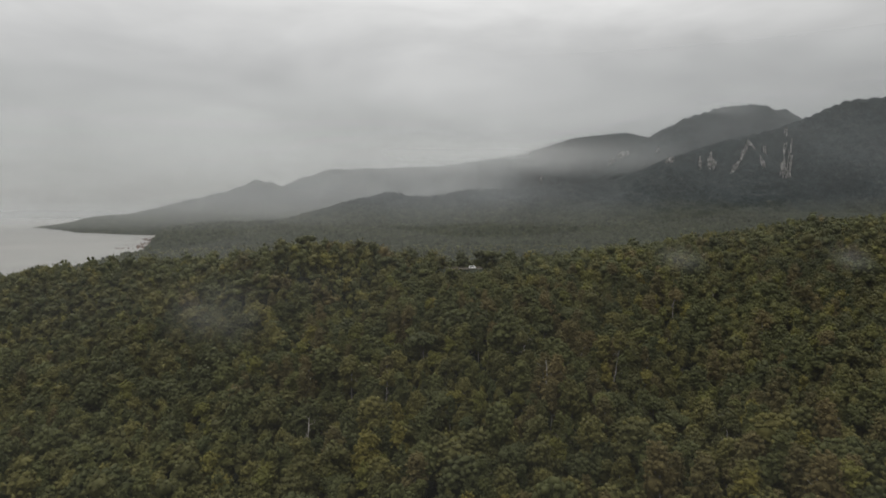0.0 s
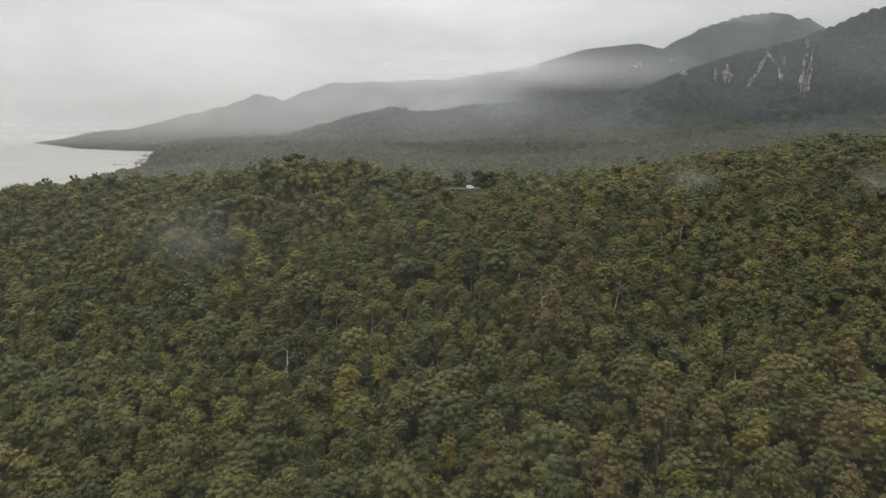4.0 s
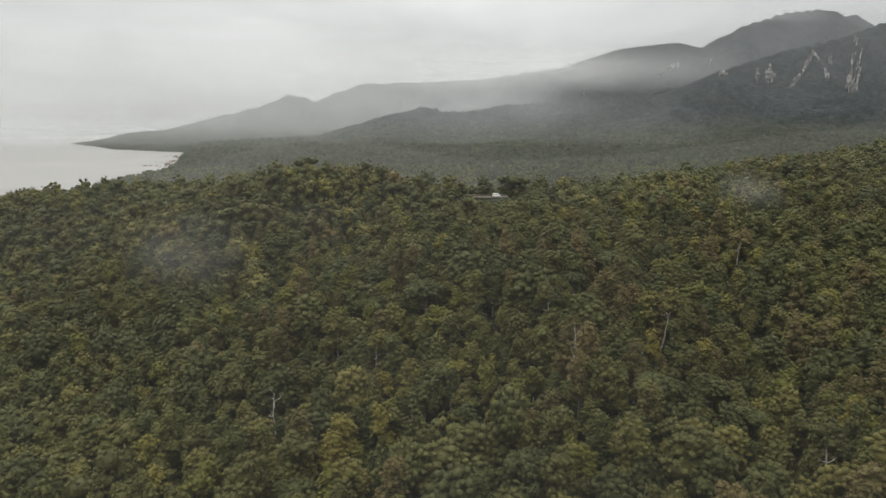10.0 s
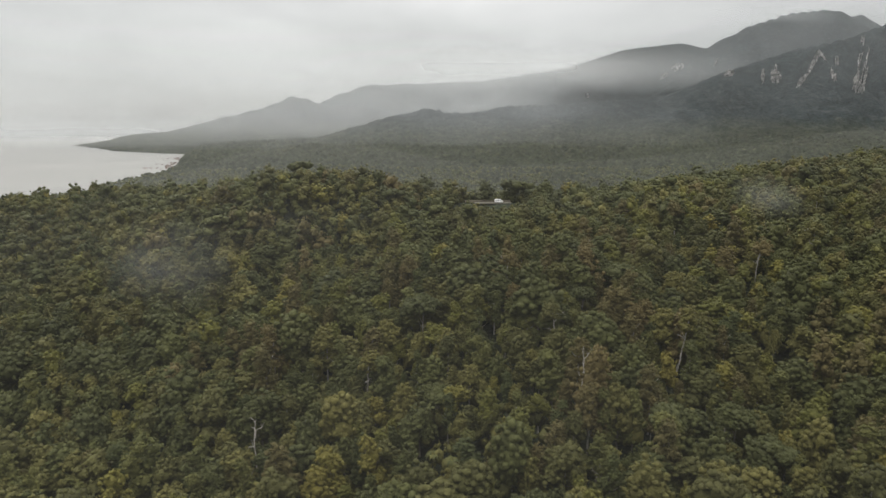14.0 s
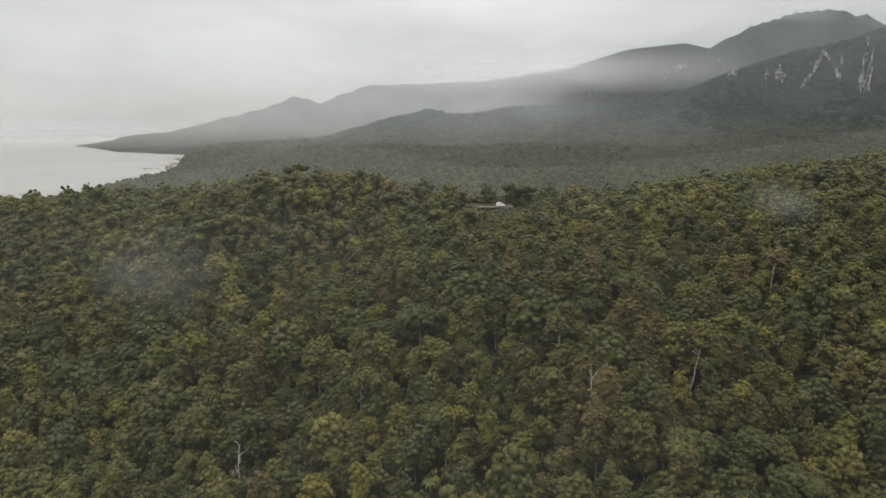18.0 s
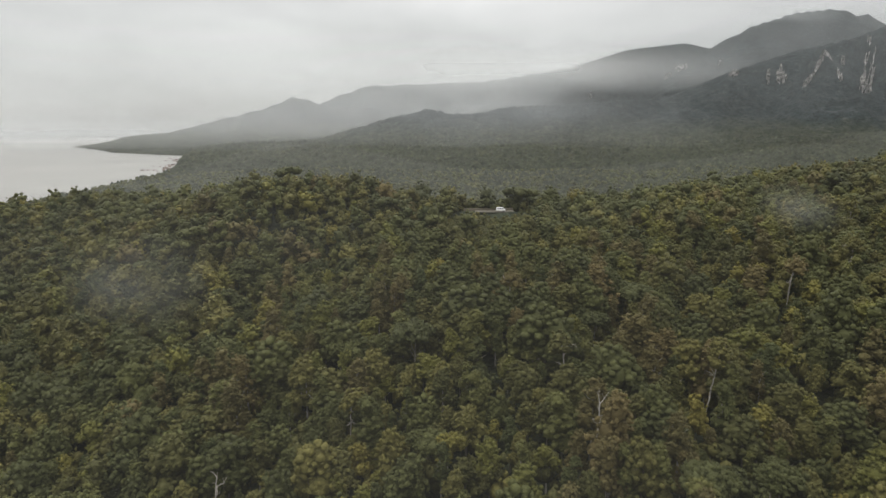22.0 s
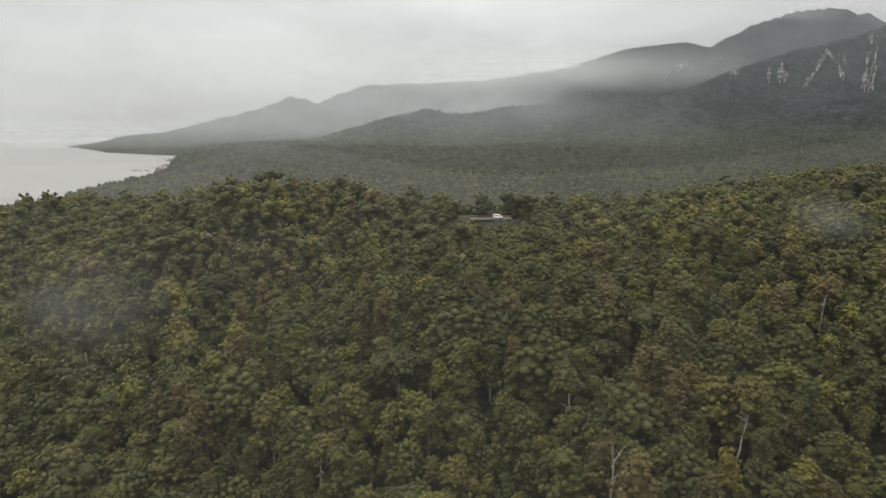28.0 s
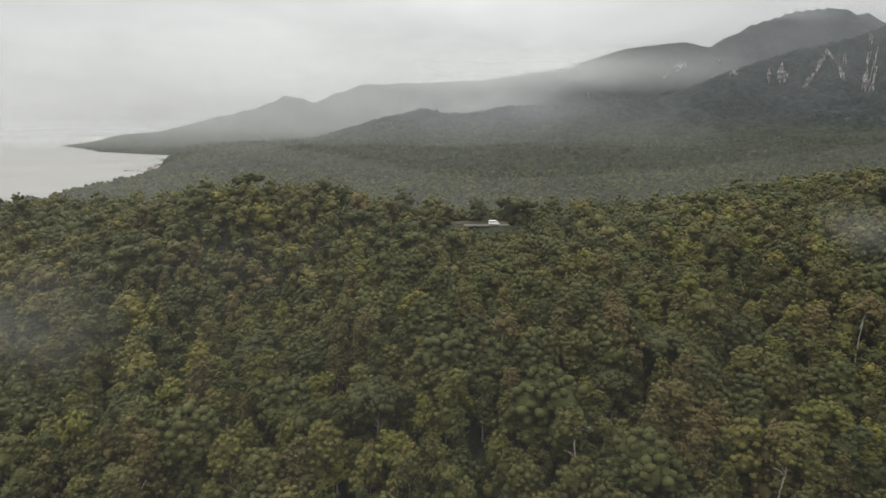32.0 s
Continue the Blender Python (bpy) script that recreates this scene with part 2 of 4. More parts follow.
def box_bm(sx, sy, sz, bevel=0.0, taper=1.0, at=(0, 0, 0)):
    bm = bmesh.new()
    bmesh.ops.create_cube(bm, size=1)
    for v in bm.verts:
        k = taper if v.co.z > 0 else 1.0
        v.co = Vector((v.co.x * sx * k + at[0], v.co.y * sy * k + at[1], v.co.z * sz + at[2]))
    if bevel:
        bmesh.ops.bevel(bm, geom=bm.edges[:], offset=bevel, segments=2, affect="EDGES")
    return bm


# ---- lie of the land ----
def lattice(ix, iy, seed):
    h = (ix.astype(np.int64) * 374761393 + iy.astype(np.int64) * 668265263 + seed * 982451653) & 0x7FFFFFFF
    h = ((h ^ (h >> 13)) * 1274126177) & 0x7FFFFFFF
    return ((h ^ (h >> 16)) & 0xFFFF) / 32767.5 - 1.0


def value_noise(x, y, size, seed):
    u, v = x / size, y / size
    i, j = np.floor(u), np.floor(v)
    a, b = u - i, v - j
    a, b = a * a * (3 - 2 * a), b * b * (3 - 2 * b)
    return ((lattice(i, j, seed) * (1 - a) + lattice(i + 1, j, seed) * a) * (1 - b)
            + (lattice(i, j + 1, seed) * (1 - a) + lattice(i + 1, j + 1, seed) * a) * b)


def rough_noise(x, y, size, octaves, seed):
    total, amp = 0.0, 1.0
    for k in range(octaves):
        total = total + amp * value_noise(x, y, size / 2**k, seed + 17 * k)
        amp *= 0.5
    return total


def step(v, a, b):
    t = np.clip((v - a) / (b - a), 0, 1)
    return t * t * (3 - 2 * t)


SWELL = [  # heights of broad swells, 140 m apart across and 100 m apart along
    (-5, -11, -7, 0, 6, 8, 4), (-3, 0, 4, 3, 6, 12, 11), (3, 1, -14, -11, -4, -3, 16), (-1, -22, -15, 0, 3, -12, 17),
    (-2, -30, 22, 19, 14, 16, 18), (18, 18, 27, -2, 6, 30, 12), (1, 28, -6, -18, -7, 2, 0), (-38, -20, -23, 3, -1, -12, -1)]
KNOLLS = [(-88, 288, 17, 38), (-30, 302, 5, 30), (40, 92, 5, 22), (30, 150, 8, 22), (98, 80, -9, 22), (-58, 232, -12, 25), (-145, 165, 8, 35), (235, 330, -7, 90)]
COAST = [(-5500, -560), (500, -540), (800, -500), (1180, -565), (1764, -745), (2183, -868), (2476, -1297), (2926, -1663), (3080, -1810), (3300, -1760), (5500, -1300)]
RANGES = [  # width, gully depth, crest as x, y, height
    (420, 10, [(-1800, 3085, 4), (-1690, 3220, 22), (-1620, 3290, 50), (-1470, 3390, 66), (-1205, 3500, 140), (-1000, 3620, 200), (-860, 3700, 268), (-678, 3800, 220), (-400, 3950, 210)]),
    (900, 20, [(-540, 4550, 372), (266, 4500, 395), (833, 4300, 472), (1190, 4200, 575), (1530, 4100, 612), (1672, 4050, 580)]),
    (1200, 26, [(1672, 4050, 575), (1887, 4000, 690), (2138, 4000, 770), (2425, 4000, 800), (2570, 4020, 782), (2784, 4050, 705), (3050, 4100, 720), (3500, 4100, 760), (4600, 4000, 700)]),
    (900, 42, [(985, 2950, 200), (1335, 3000, 345), (1657, 3000, 446), (1926, 3000, 505), (2109, 3000, 578), (2303, 3000, 660), (2520, 2950, 672), (3000, 2900, 640), (4200, 2700, 600)]),
    (430, 12, [(-542, 2650, 42), (-252, 2700, 128), (-65, 2700, 172), (39, 2720, 152), (160, 2750, 154), (281, 2700, 178), (523, 2750, 192), (765, 2800, 206), (985, 2900, 220)]),
]


def canopy_near(x, y):
    x, y = np.clip(x, -440, 440), np.clip(y, -160, 560)
    h = 40.0
    for j, row in enumerate(SWELL):
        for i, w in enumerate(row):
            h = h + w * np.exp(-((x + 420 - 140 * i) ** 2 + (y + 140 - 100 * j) ** 2) / (2 * 125.0**2))
    for kx, ky, w, s in KNOLLS:
        h = h + w * np.exp(-((x - kx) ** 2 + (y - ky) ** 2) / (2.0 * s * s))
    return 20 + 0.5 * (h - 20 + np.sqrt((h - 20) ** 2 + 36))


def shore_distance(x, y):
    ys, xs = np.array(COAST, float).T
    return x - np.interp(y, ys, xs) + 26 * value_noise(x, y, 130, 5) + 12 * value_noise(x, y, 45, 6)


def beach(d):
    return np.clip(d * 0.22, -9, None) + 0.4 + 0.8 * np.clip(d - 40, 0, None)


def far_land(x, y):
    """Coastal plain, foothills and ranges."""
    d = shore_distance(x, y)
    h = 5 + 34 * step(y, 900, 2400) * step(x, -1300, -500) + 40 * step(x, 200, 1800) * step(y, 300, 2200) + 5 * rough_noise(x, y, 260, 3, 3)
    warp = rough_noise(x, y, 240, 4, 11)
    for width, gully, crest in RANGES:
        best, top = np.full(np.shape(x), 1e9), np.zeros(np.shape(x))
        for (ax, ay, az), (bx, by, bz) in zip(crest, crest[1:]):
            ex, ey = bx - ax, by - ay
            t = np.clip(((x - ax) * ex + (y - ay) * ey) / (ex * ex + ey * ey), 0, 1)
            dist = np.hypot(x - ax - t * ex, y - ay - t * ey)
            near = dist < best
            best, top = np.where(near, dist, best), np.where(near, az + t * (bz - az), top)
        u = np.clip(best / width, 0, 1)
        spur = 1 - np.abs(rough_noise(x, y * 0.45, 260, 3, 23))
        side = top * (1 - u) ** 1.25 * (1 + 0.25 * u * warp) + gully * spur * np.minimum(1, best / 120) * (1 - u) * 2 - gully * np.minimum(1, best / 120) * (1 - u)
        h = np.maximum(h, side) + 0.0
    return np.minimum(h, beach(d))


TREE = 17.0  # a usual tree's height


def canopy(x, y):
    x, y = np.asarray(x, float), np.asarray(y, float)
    far = step(np.maximum(y - 440, (np.abs(x) - 470) * 0.9), 0, 150)
    return canopy_near(x, y) * (1 - far) + (far_land(x, y) + TREE) * far


ROAD_Z = 66.5


def ground_height(x, y):
    x, y = np.asarray(x, float), np.asarray(y, float)
    h = np.minimum(canopy(x, y) - TREE, beach(shore_distance(x, y)))
    # the cutting in which the road crosses the saddle
    on = step(np.abs(y - 301 - 0.05 * (x - 20)), 11.0, 4.0) * step(np.abs(x - 26), 34, 20)
    return h * (1 - on) + ROAD_Z * on


def billow(x, y):
    """Rounded treetops with creases between them."""
    u, v = 0.8 * x + 0.6 * y, 0.8 * y - 0.6 * x
    return 7 * np.abs(value_noise(x, y, 15, 41)) + 5 * np.abs(value_noise(u, v, 9, 42)) + 3 * np.abs(value_noise(v, x, 5, 43)) - 3


def build_ground():
    ahead, behind = np.radians(np.arange(-50, 50, 0.17)), np.radians(np.arange(50, 310, 2.0))
    a = np.concatenate([ahead, behind])
    r = np.concatenate([np.geomspace(15, 1750, 185), np.arange(1766, 3300, 15), np.arange(3310, 4700, 30), [4850, 5200, 5900]])
    aa, rr = np.meshgrid(a, r)
    x, y = rr * np.sin(aa), rr * np.cos(aa) - 60
    z = ground_height(x, y)
    leafy = step(rr, 900, 1500) * (z > 3) * (1 - 0.5 * step(rr, 2100, 2600)) * (1 - 0.76 * step(rr, 2900, 3700))
    z = z + leafy * (billow(x, y) * 2.0 + 7 * value_noise(x, y, 60, 40))
    n, k = len(r), len(a)
    i, j = np.meshgrid(np.arange(n - 1), np.arange(k), indexing="ij")
    j2 = (j + 1) % k
    quads = np.stack([i * k + j, i * k + j2, (i + 1) * k + j2, (i + 1) * k + j], -1).reshape(-1, 4)[:, ::-1]
    v = np.stack([x, y, z], -1).reshape(-1, 3)
    hub = len(v)
    v = np.vstack([v, [[0, -60, float(ground_height(0.0, -60.0))]]])
    fan = np.stack([np.full(k, hub), (np.arange(k) + 1) % k, np.arange(k)], -1)
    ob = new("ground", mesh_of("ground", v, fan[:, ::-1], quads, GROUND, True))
    tagged(ob, "rainforest hills, coastal plain and misty forested mountains", "ground", kind="structure")


build_ground()


def build_sea():
    g = np.linspace(-1, 1, 81)
    g = np.sign(g) * np.abs(g) ** 1.5 * 5900
    x, y = np.meshgrid(g, g)
    z = 0.12 * value_noise(x, y, 300, 9)
    n = len(g)
    i, j = np.meshgrid(np.arange(n - 1), np.arange(n - 1), indexing="ij")
    q = np.stack([i * n + j, i * n + j + 1, (i + 1) * n + j + 1, (i + 1) * n + j], -1).reshape(-1, 4)
    tagged(new("water", mesh_of("water", np.stack([x, y, z], -1).reshape(-1, 3), None, q, WATER, True)),
           "calm silty grey sea reflecting the overcast sky", "sea", kind="structure")


build_sea()

# ---- trees ----
rng = np.random.default_rng(7)
PHI = (1 + 5**0.5) / 2
ICO_V = np.array([(-1, PHI, 0), (1, PHI, 0), (-1, -PHI, 0), (1, -PHI, 0), (0, -1, PHI), (0, 1, PHI), (0, -1, -PHI), (0, 1, -PHI),
                  (PHI, 0, -1), (PHI, 0, 1), (-PHI, 0, -1), (-PHI, 0, 1)]) / np.hypot(1, PHI)
ICO_F = np.array([(0, 11, 5), (0, 5, 1), (0, 1, 7), (0, 7, 10), (0, 10, 11), (1, 5, 9), (5, 11, 4), (11, 10, 2), (10, 7, 6), (7, 1, 8),
                  (3, 9, 4), (3, 4, 2), (3, 2, 6), (3, 6, 8), (3, 8, 9), (4, 9, 5), (2, 4, 11), (6, 2, 10), (8, 6, 7), (9, 8, 1)])


OCT_V = np.array([(1, 0, 0), (-1, 0, 0), (0, 1, 0), (0, -1, 0), (0, 0, 1), (0, 0, -1)], float)
OCT_F = np.array([(0, 2, 4), (2, 1, 4), (1, 3, 4), (3, 0, 4), (2, 0, 5), (1, 2, 5), (3, 1, 5), (0, 3, 5)])


def lump(hv, size, centre, low=0.72, high=1.08):
    """A lumpy ball with unequal axes."""
    return hv * size * rng.uniform(low, high, (len(hv), 1)) * rng.uniform(0.82, 1.18, 3) * (1, 1, 0.9) + centre


def crown_arrays(radius, height, base, heads, tufts, leaves, leaf, form="dome", openness=0.0, far=False):
    """A crown: a few rounded heads leaning on each other, each coated with small tufts that carry loose leaf sprays."""
    vs, ts, count = [], [], 0
    hv, hf = (OCT_V, OCT_F) if far else (ICO_V, ICO_F)
    lean = rng.uniform(-0.10, 0.10, 2)
    start = rng.uniform(0, 6.28)
    for k in range(heads):
        az, f = start + k * 2.399963 + rng.uniform(-0.4, 0.4), k / max(heads - 1, 1)
        if form == "tall":
            ring, up, size = rng.uniform(0.1, 0.4), 0.12 + 0.74 * f, radius * rng.uniform(0.62, 0.82) * (1 - 0.35 * f)
        elif form == "ragged":
            ring, up, size = 0.62 * (1 - 0.85 * f) * rng.uniform(0.7, 1.1), 0.10 + 0.78 * f, radius * rng.uniform(0.38, 0.52) * (1 - 0.25 * f)
        elif form == "umbrella":
            ring, up, size = (0.62 if k else 0.0) * rng.uniform(0.9, 1.15), 0.72 + rng.uniform(-0.05, 0.05), radius * rng.uniform(0.40, 0.50)
        else:
            ring, up, size = (0.56 if f < 0.7 else 0.22) * rng.uniform(0.8, 1.15), 0.18 + 0.58 * f + rng.uniform(-0.06, 0.06), radius * rng.uniform(0.46, 0.62)
        c = np.array([math.cos(az) * ring * radius, math.sin(az) * ring * radius, base + up * height])
        c[:2] += lean * up * height
        stretch = 0.72 if form == "umbrella" else rng.uniform(1.05, 1.4)
        balls = [(lump(ICO_V, size * 0.92 * (1 - 0.45 * openness), c, 0.84, 1.02), None, 0, ICO_F)]
        n = np.arange(tufts) + 0.5
        h = 1 - 1.45 * n / tufts
        w = np.sqrt(np.maximum(0, 1 - h * h))
        around = n * 2.399963 + rng.uniform(0, 6.28)
        d = np.stack([np.cos(around) * w, np.sin(around) * w, h], 1) + rng.normal(scale=0.13, size=(tufts, 3))
        for q in range(tufts):
            r = size * rng.uniform(0.22, 0.40) * (1.15 if far else 1.0) * (1 - 0.2 * openness)
            at = c + d[q] * size * rng.uniform(0.74, 0.95 + 0.2 * openness) * (1, 1, stretch)
            balls.append((lump(hv, r, at, 0.60, 0.98), at, r, hf))
        for v, at, r, faces in balls:
            vs.append(v)
            ts.append(faces + count)
            count += len(v)
            if at is None or not leaves:
                continue
            e = rng.normal(size=(leaves, 3)) + (0, 0, 0.35)
            e /= np.linalg.norm(e, axis=1, keepdims=True)
            place = at + e * r * rng.uniform(0.80, 1.18 + 0.5 * openness, (leaves, 1))
            nrm = e * 0.85 + rng.normal(scale=0.32, size=(leaves, 3)) + (0, 0, 0.25)
            nrm /= np.linalg.norm(nrm, axis=1, keepdims=True)
            side = np.cross(nrm, rng.normal(size=(leaves, 3)))
            side /= np.linalg.norm(side, axis=1, keepdims=True)
            other = np.cross(nrm, side)
            s = leaf * rng.uniform(0.5, 1.3, (leaves, 1))
            blade = np.stack([place + side * s * 1.2, place + other * s * 0.75 - nrm * s * 0.25, place - side * s * 0.9 - other * s * 0.35], 1)
            vs.append(blade.reshape(-1, 3))
            ts.append(np.arange(leaves * 3).reshape(-1, 3) + count)
            count += leaves * 3
    return np.concatenate(vs), np.concatenate(ts)


def tube(points, radii, sides=6):
    """A tapered tube along points."""
    vs, qs = [], []
    for k, (p, r) in enumerate(zip(points, radii)):
        p = Vector(p)
        a = Vector(points[max(k - 1, 0)])
        b = Vector(points[min(k + 1, len(points) - 1)])
        q = (b - a).normalized().to_track_quat("Z", "Y")
        for s in range(sides):
            t = 2 * math.pi * s / sides
            vs.append(p + q @ Vector((math.cos(t) * r, math.sin(t) * r, 0)))
        if k:
            o = (k - 1) * sides
            qs += [(o + s, o + (s + 1) % sides, o + sides + (s + 1) % sides, o + sides + s) for s in range(sides)]
    return [tuple(v) for v in vs], qs


def joined(tubes):
    vs, qs = [], []
    for v, q in tubes:
        qs += [tuple(i + len(vs) for i in f) for f in q]
        vs += v
    return vs, qs


def limbs(height, girth, reach, count, lean=0.4, twigs=0):
    """A trunk with limbs that fork upwards."""
    bend = rng.uniform(-lean, lean, 2)
    stem = [(bend[0] * (k / 4) ** 2, bend[1] * (k / 4) ** 2, -0.8 + (height + 0.8) * k / 4) for k in range(5)]
    out = [tube(stem, [girth * (1.25 if k == 0 else 1 - 0.16 * k) for k in range(5)])]
    for k in range(count):
        f = rng.uniform(0.5, 0.95)
        a = 2.4 * k + rng.uniform(-0.5, 0.5)
        s = Vector((bend[0] * f * f, bend[1] * f * f, height * f))
        e = s + Vector((math.cos(a) * reach * rng.uniform(0.5, 1), math.sin(a) * reach * rng.uniform(0.5, 1), reach * rng.uniform(0.5, 1.1)))
        mid = s.lerp(e, 0.5) + Vector((0, 0, -0.12 * reach))
        out.append(tube([s, mid, e], [girth * 0.5, girth * 0.34, girth * 0.12], 5))
        for _ in range(twigs):
            g = rng.uniform(0.45, 0.95)
            p = mid.lerp(e, g)
            w = p + Vector(rng.uniform(-1, 1, 3) * reach * 0.35) + Vector((0, 0, reach * 0.25))
            out.append(tube([p, w], [girth * 0.16, girth * 0.05], 4))
    return joined(out)


KINDS = {  # radius, crown height, crown base, heads, tufts, leaves, leaf, form, openness, trunk height
    "dark": (5.2, 11.0, 4.4, 6, 26, 20, 0.21, "dome", 0.0, 11.0),
    "olive": (4.3, 11.5, 4.6, 6, 22, 20, 0.20, "dome", 0.05, 11.5),
    "yellow": (3.7, 10.0, 5.6, 5, 20, 20, 0.19, "dome", 0.05, 11.5),
    "brown": (4.8, 14.0, 4.8, 10, 17, 18, 0.18, "ragged", 0.3, 15.5),
    "slim": (3.1, 12.5, 4.4, 5, 20, 20, 0.18, "tall", 0.05, 12.5),
}
NAMES = {"dark": "broad_tree", "olive": "olive_tree", "yellow": "bright_tree", "brown": "ragged_tree", "slim": "slender_tree"}
LABELS = {
    "dark": "broad dark green rainforest tree with a dense domed crown",
    "olive": "olive green rainforest tree with a rounded clumpy crown",
    "yellow": "yellow-green rainforest tree with a bright rounded crown",
    "brown": "dull brown-green forest tree with a ragged open crown",
    "slim": "slender green forest tree with a narrow crown",
}
PROTOS = {}


def build_protos():
    for kind, (radius, high, base, heads, tufts, leaves, leaf, form, openness, stem) in KINDS.items():
        made = []
        for k in range(6):
            shape = "umbrella" if kind == "dark" and k == 3 else form
            v, t = crown_arrays(radius * (1 + 0.05 * k - 0.12), high, base, heads, tufts, leaves, leaf, shape, openness)
            crown = mesh_of("crown", v, t, None, LEAF[kind], True)
            tv, tq = limbs(stem, 0.26, 2.6, 4)
            trunk = mesh_of("trunk", tv, None, tq, PALE_BARK if kind == "brown" or k == 2 else BARK, True)
            made.append((crown, trunk))
        PROTOS[kind] = made


build_protos()

ACCENTS = [  # crowns that stand out: x, y, kind, size
    (-97, 208, "yellow", 1.6), (-92, 158, "yellow", 1.25), (2, 101, "yellow", 1.15), (98, 78, "yellow", 1.3), (61, 129, "brown", 1.35),
    (-109, 250, "brown", 1.2), (-112, 170, "dark", 1.6), (-20, 160, "yellow", 1.0), (-66, 62, "yellow", 1.2), (-44, 74, "brown", 1.35),
    (77, 121, "brown", 1.15), (123, 166, "brown", 1.4), (13, 148, "yellow", 1.15), (39, 99, "brown", 1.1), (42, 172, "brown", 1.3),
    (63, 137, "brown", 1.55), (57, 131, "brown", 1.3), (69, 131, "brown", 1.3), (63, 126, "brown", 1.2), (53, 124, "brown", 1.1), (72, 123, "olive", 1.2), (61, 118, "brown", 1.0)]
PALE = [  # bare and pale-trunked trees: x, y, height, lean, crown
    (39, 95, 22.5, 0.5, 0), (73, 113, 27, 3.4, 1), (123, 165, 22, 1.8, 1), (122, 41, 22, -0.6, 1), (-56, 92, 22, 0.4, 0), (36, 122, 23, -0.8, 1),
    (24, 160, 23, 0.7, 1), (150, 176, 23, 1.0, 1), (146, 122, 23, 1.4, 1), (-26, 118, 22, 0.9, 1), (-22, 192, 23, -0.6, 1),
    (58, 176, 22, 0.5, 1), (84, 34, 23, -0.9, 1), (172, 214, 23, 0.8, 1), (108, 214, 22, -0.7, 1), (158, 92, 23, -1.1, 1)]
CLEARINGS = [(-6, 84, 7), (-2, 76, 6), (-58, 88, 4), (62, 74, 4)]
CLEARINGS += [(x, y - k, r) for x, y, *_ in PALE[:4] for k, r in ((0, 3.6), (4.5, 3.6))]
CLEARINGS += [(x, y, 2.2) for x, y, *_ in PALE[4:]]


def kind_at(x, y, r):
    """Which kind of tree grows at a place: drifts of one kind, with others between."""
    drift, dry = value_noise(np.array([x]), np.array([y]), 55, 61)[0], value_noise(np.array([x]), np.array([y]), 38, 62)[0]
    w = {"dark": 0.28 - 0.22 * drift, "olive": 0.30 + 0.1 * drift, "yellow": (0.10 + 0.12 * drift) * (1.0 if x > -50 and y < 230 else 0.5), "brown": max(0.02, (0.12 + 0.22 * dry) * (1.0 if x > -30 and y < 200 else 0.22)), "slim": 0.22}
    total, pick = sum(max(v, 0.01) for v in w.values()), r
    for k, v in w.items():
        pick -= max(v, 0.01) / total
        if pick <= 0:
            return k
    return "olive"


def sites(x0, x1, y0, y1, gap):
    """Jittered places for trees."""
    out = []
    for j, y in enumerate(np.arange(y0, y1, gap * 0.87)):
        for x in np.arange(x0 + (j % 2) * gap / 2, x1, gap):
            px, py = x + rng.uniform(-0.36, 0.36) * gap, y + rng.uniform(-0.36, 0.36) * gap
            out.append((px, py))
    return out


def keep_clear(x, y, height):
    """No tree stands on the road, and those before it stay low."""
    if -4.4 < y - 301 - 0.05 * (x - 20) < 6.0 and 13 < x < 43:
        return True
    return any((x - a) ** 2 + (y - b) ** 2 < r * r for a, b, r in CLEARINGS)


def in_sight(x, y):
    return abs(x + 4) < 0.80 * (y + 165) + 25


near_box = (-70, 112, -20, 192)  # the stretch where every tree is a thing of its own
piles = {}  # joined crowns, by kind


def pile(kind, v, t):
    p = piles.setdefault(kind, [[], [], 0, []])
    p[0].append(v)
    p[1].append(t + p[2])
    p[2] += len(v)
    p[3].append(np.full(len(v), rng.uniform(), np.float32))


def tint(me, values):
    """Keeps one number for each crown, by which its leaves take their colour."""
    me.attributes.new("crown_tint", "FLOAT", "POINT").data.foreach_set("value", values)
    return me


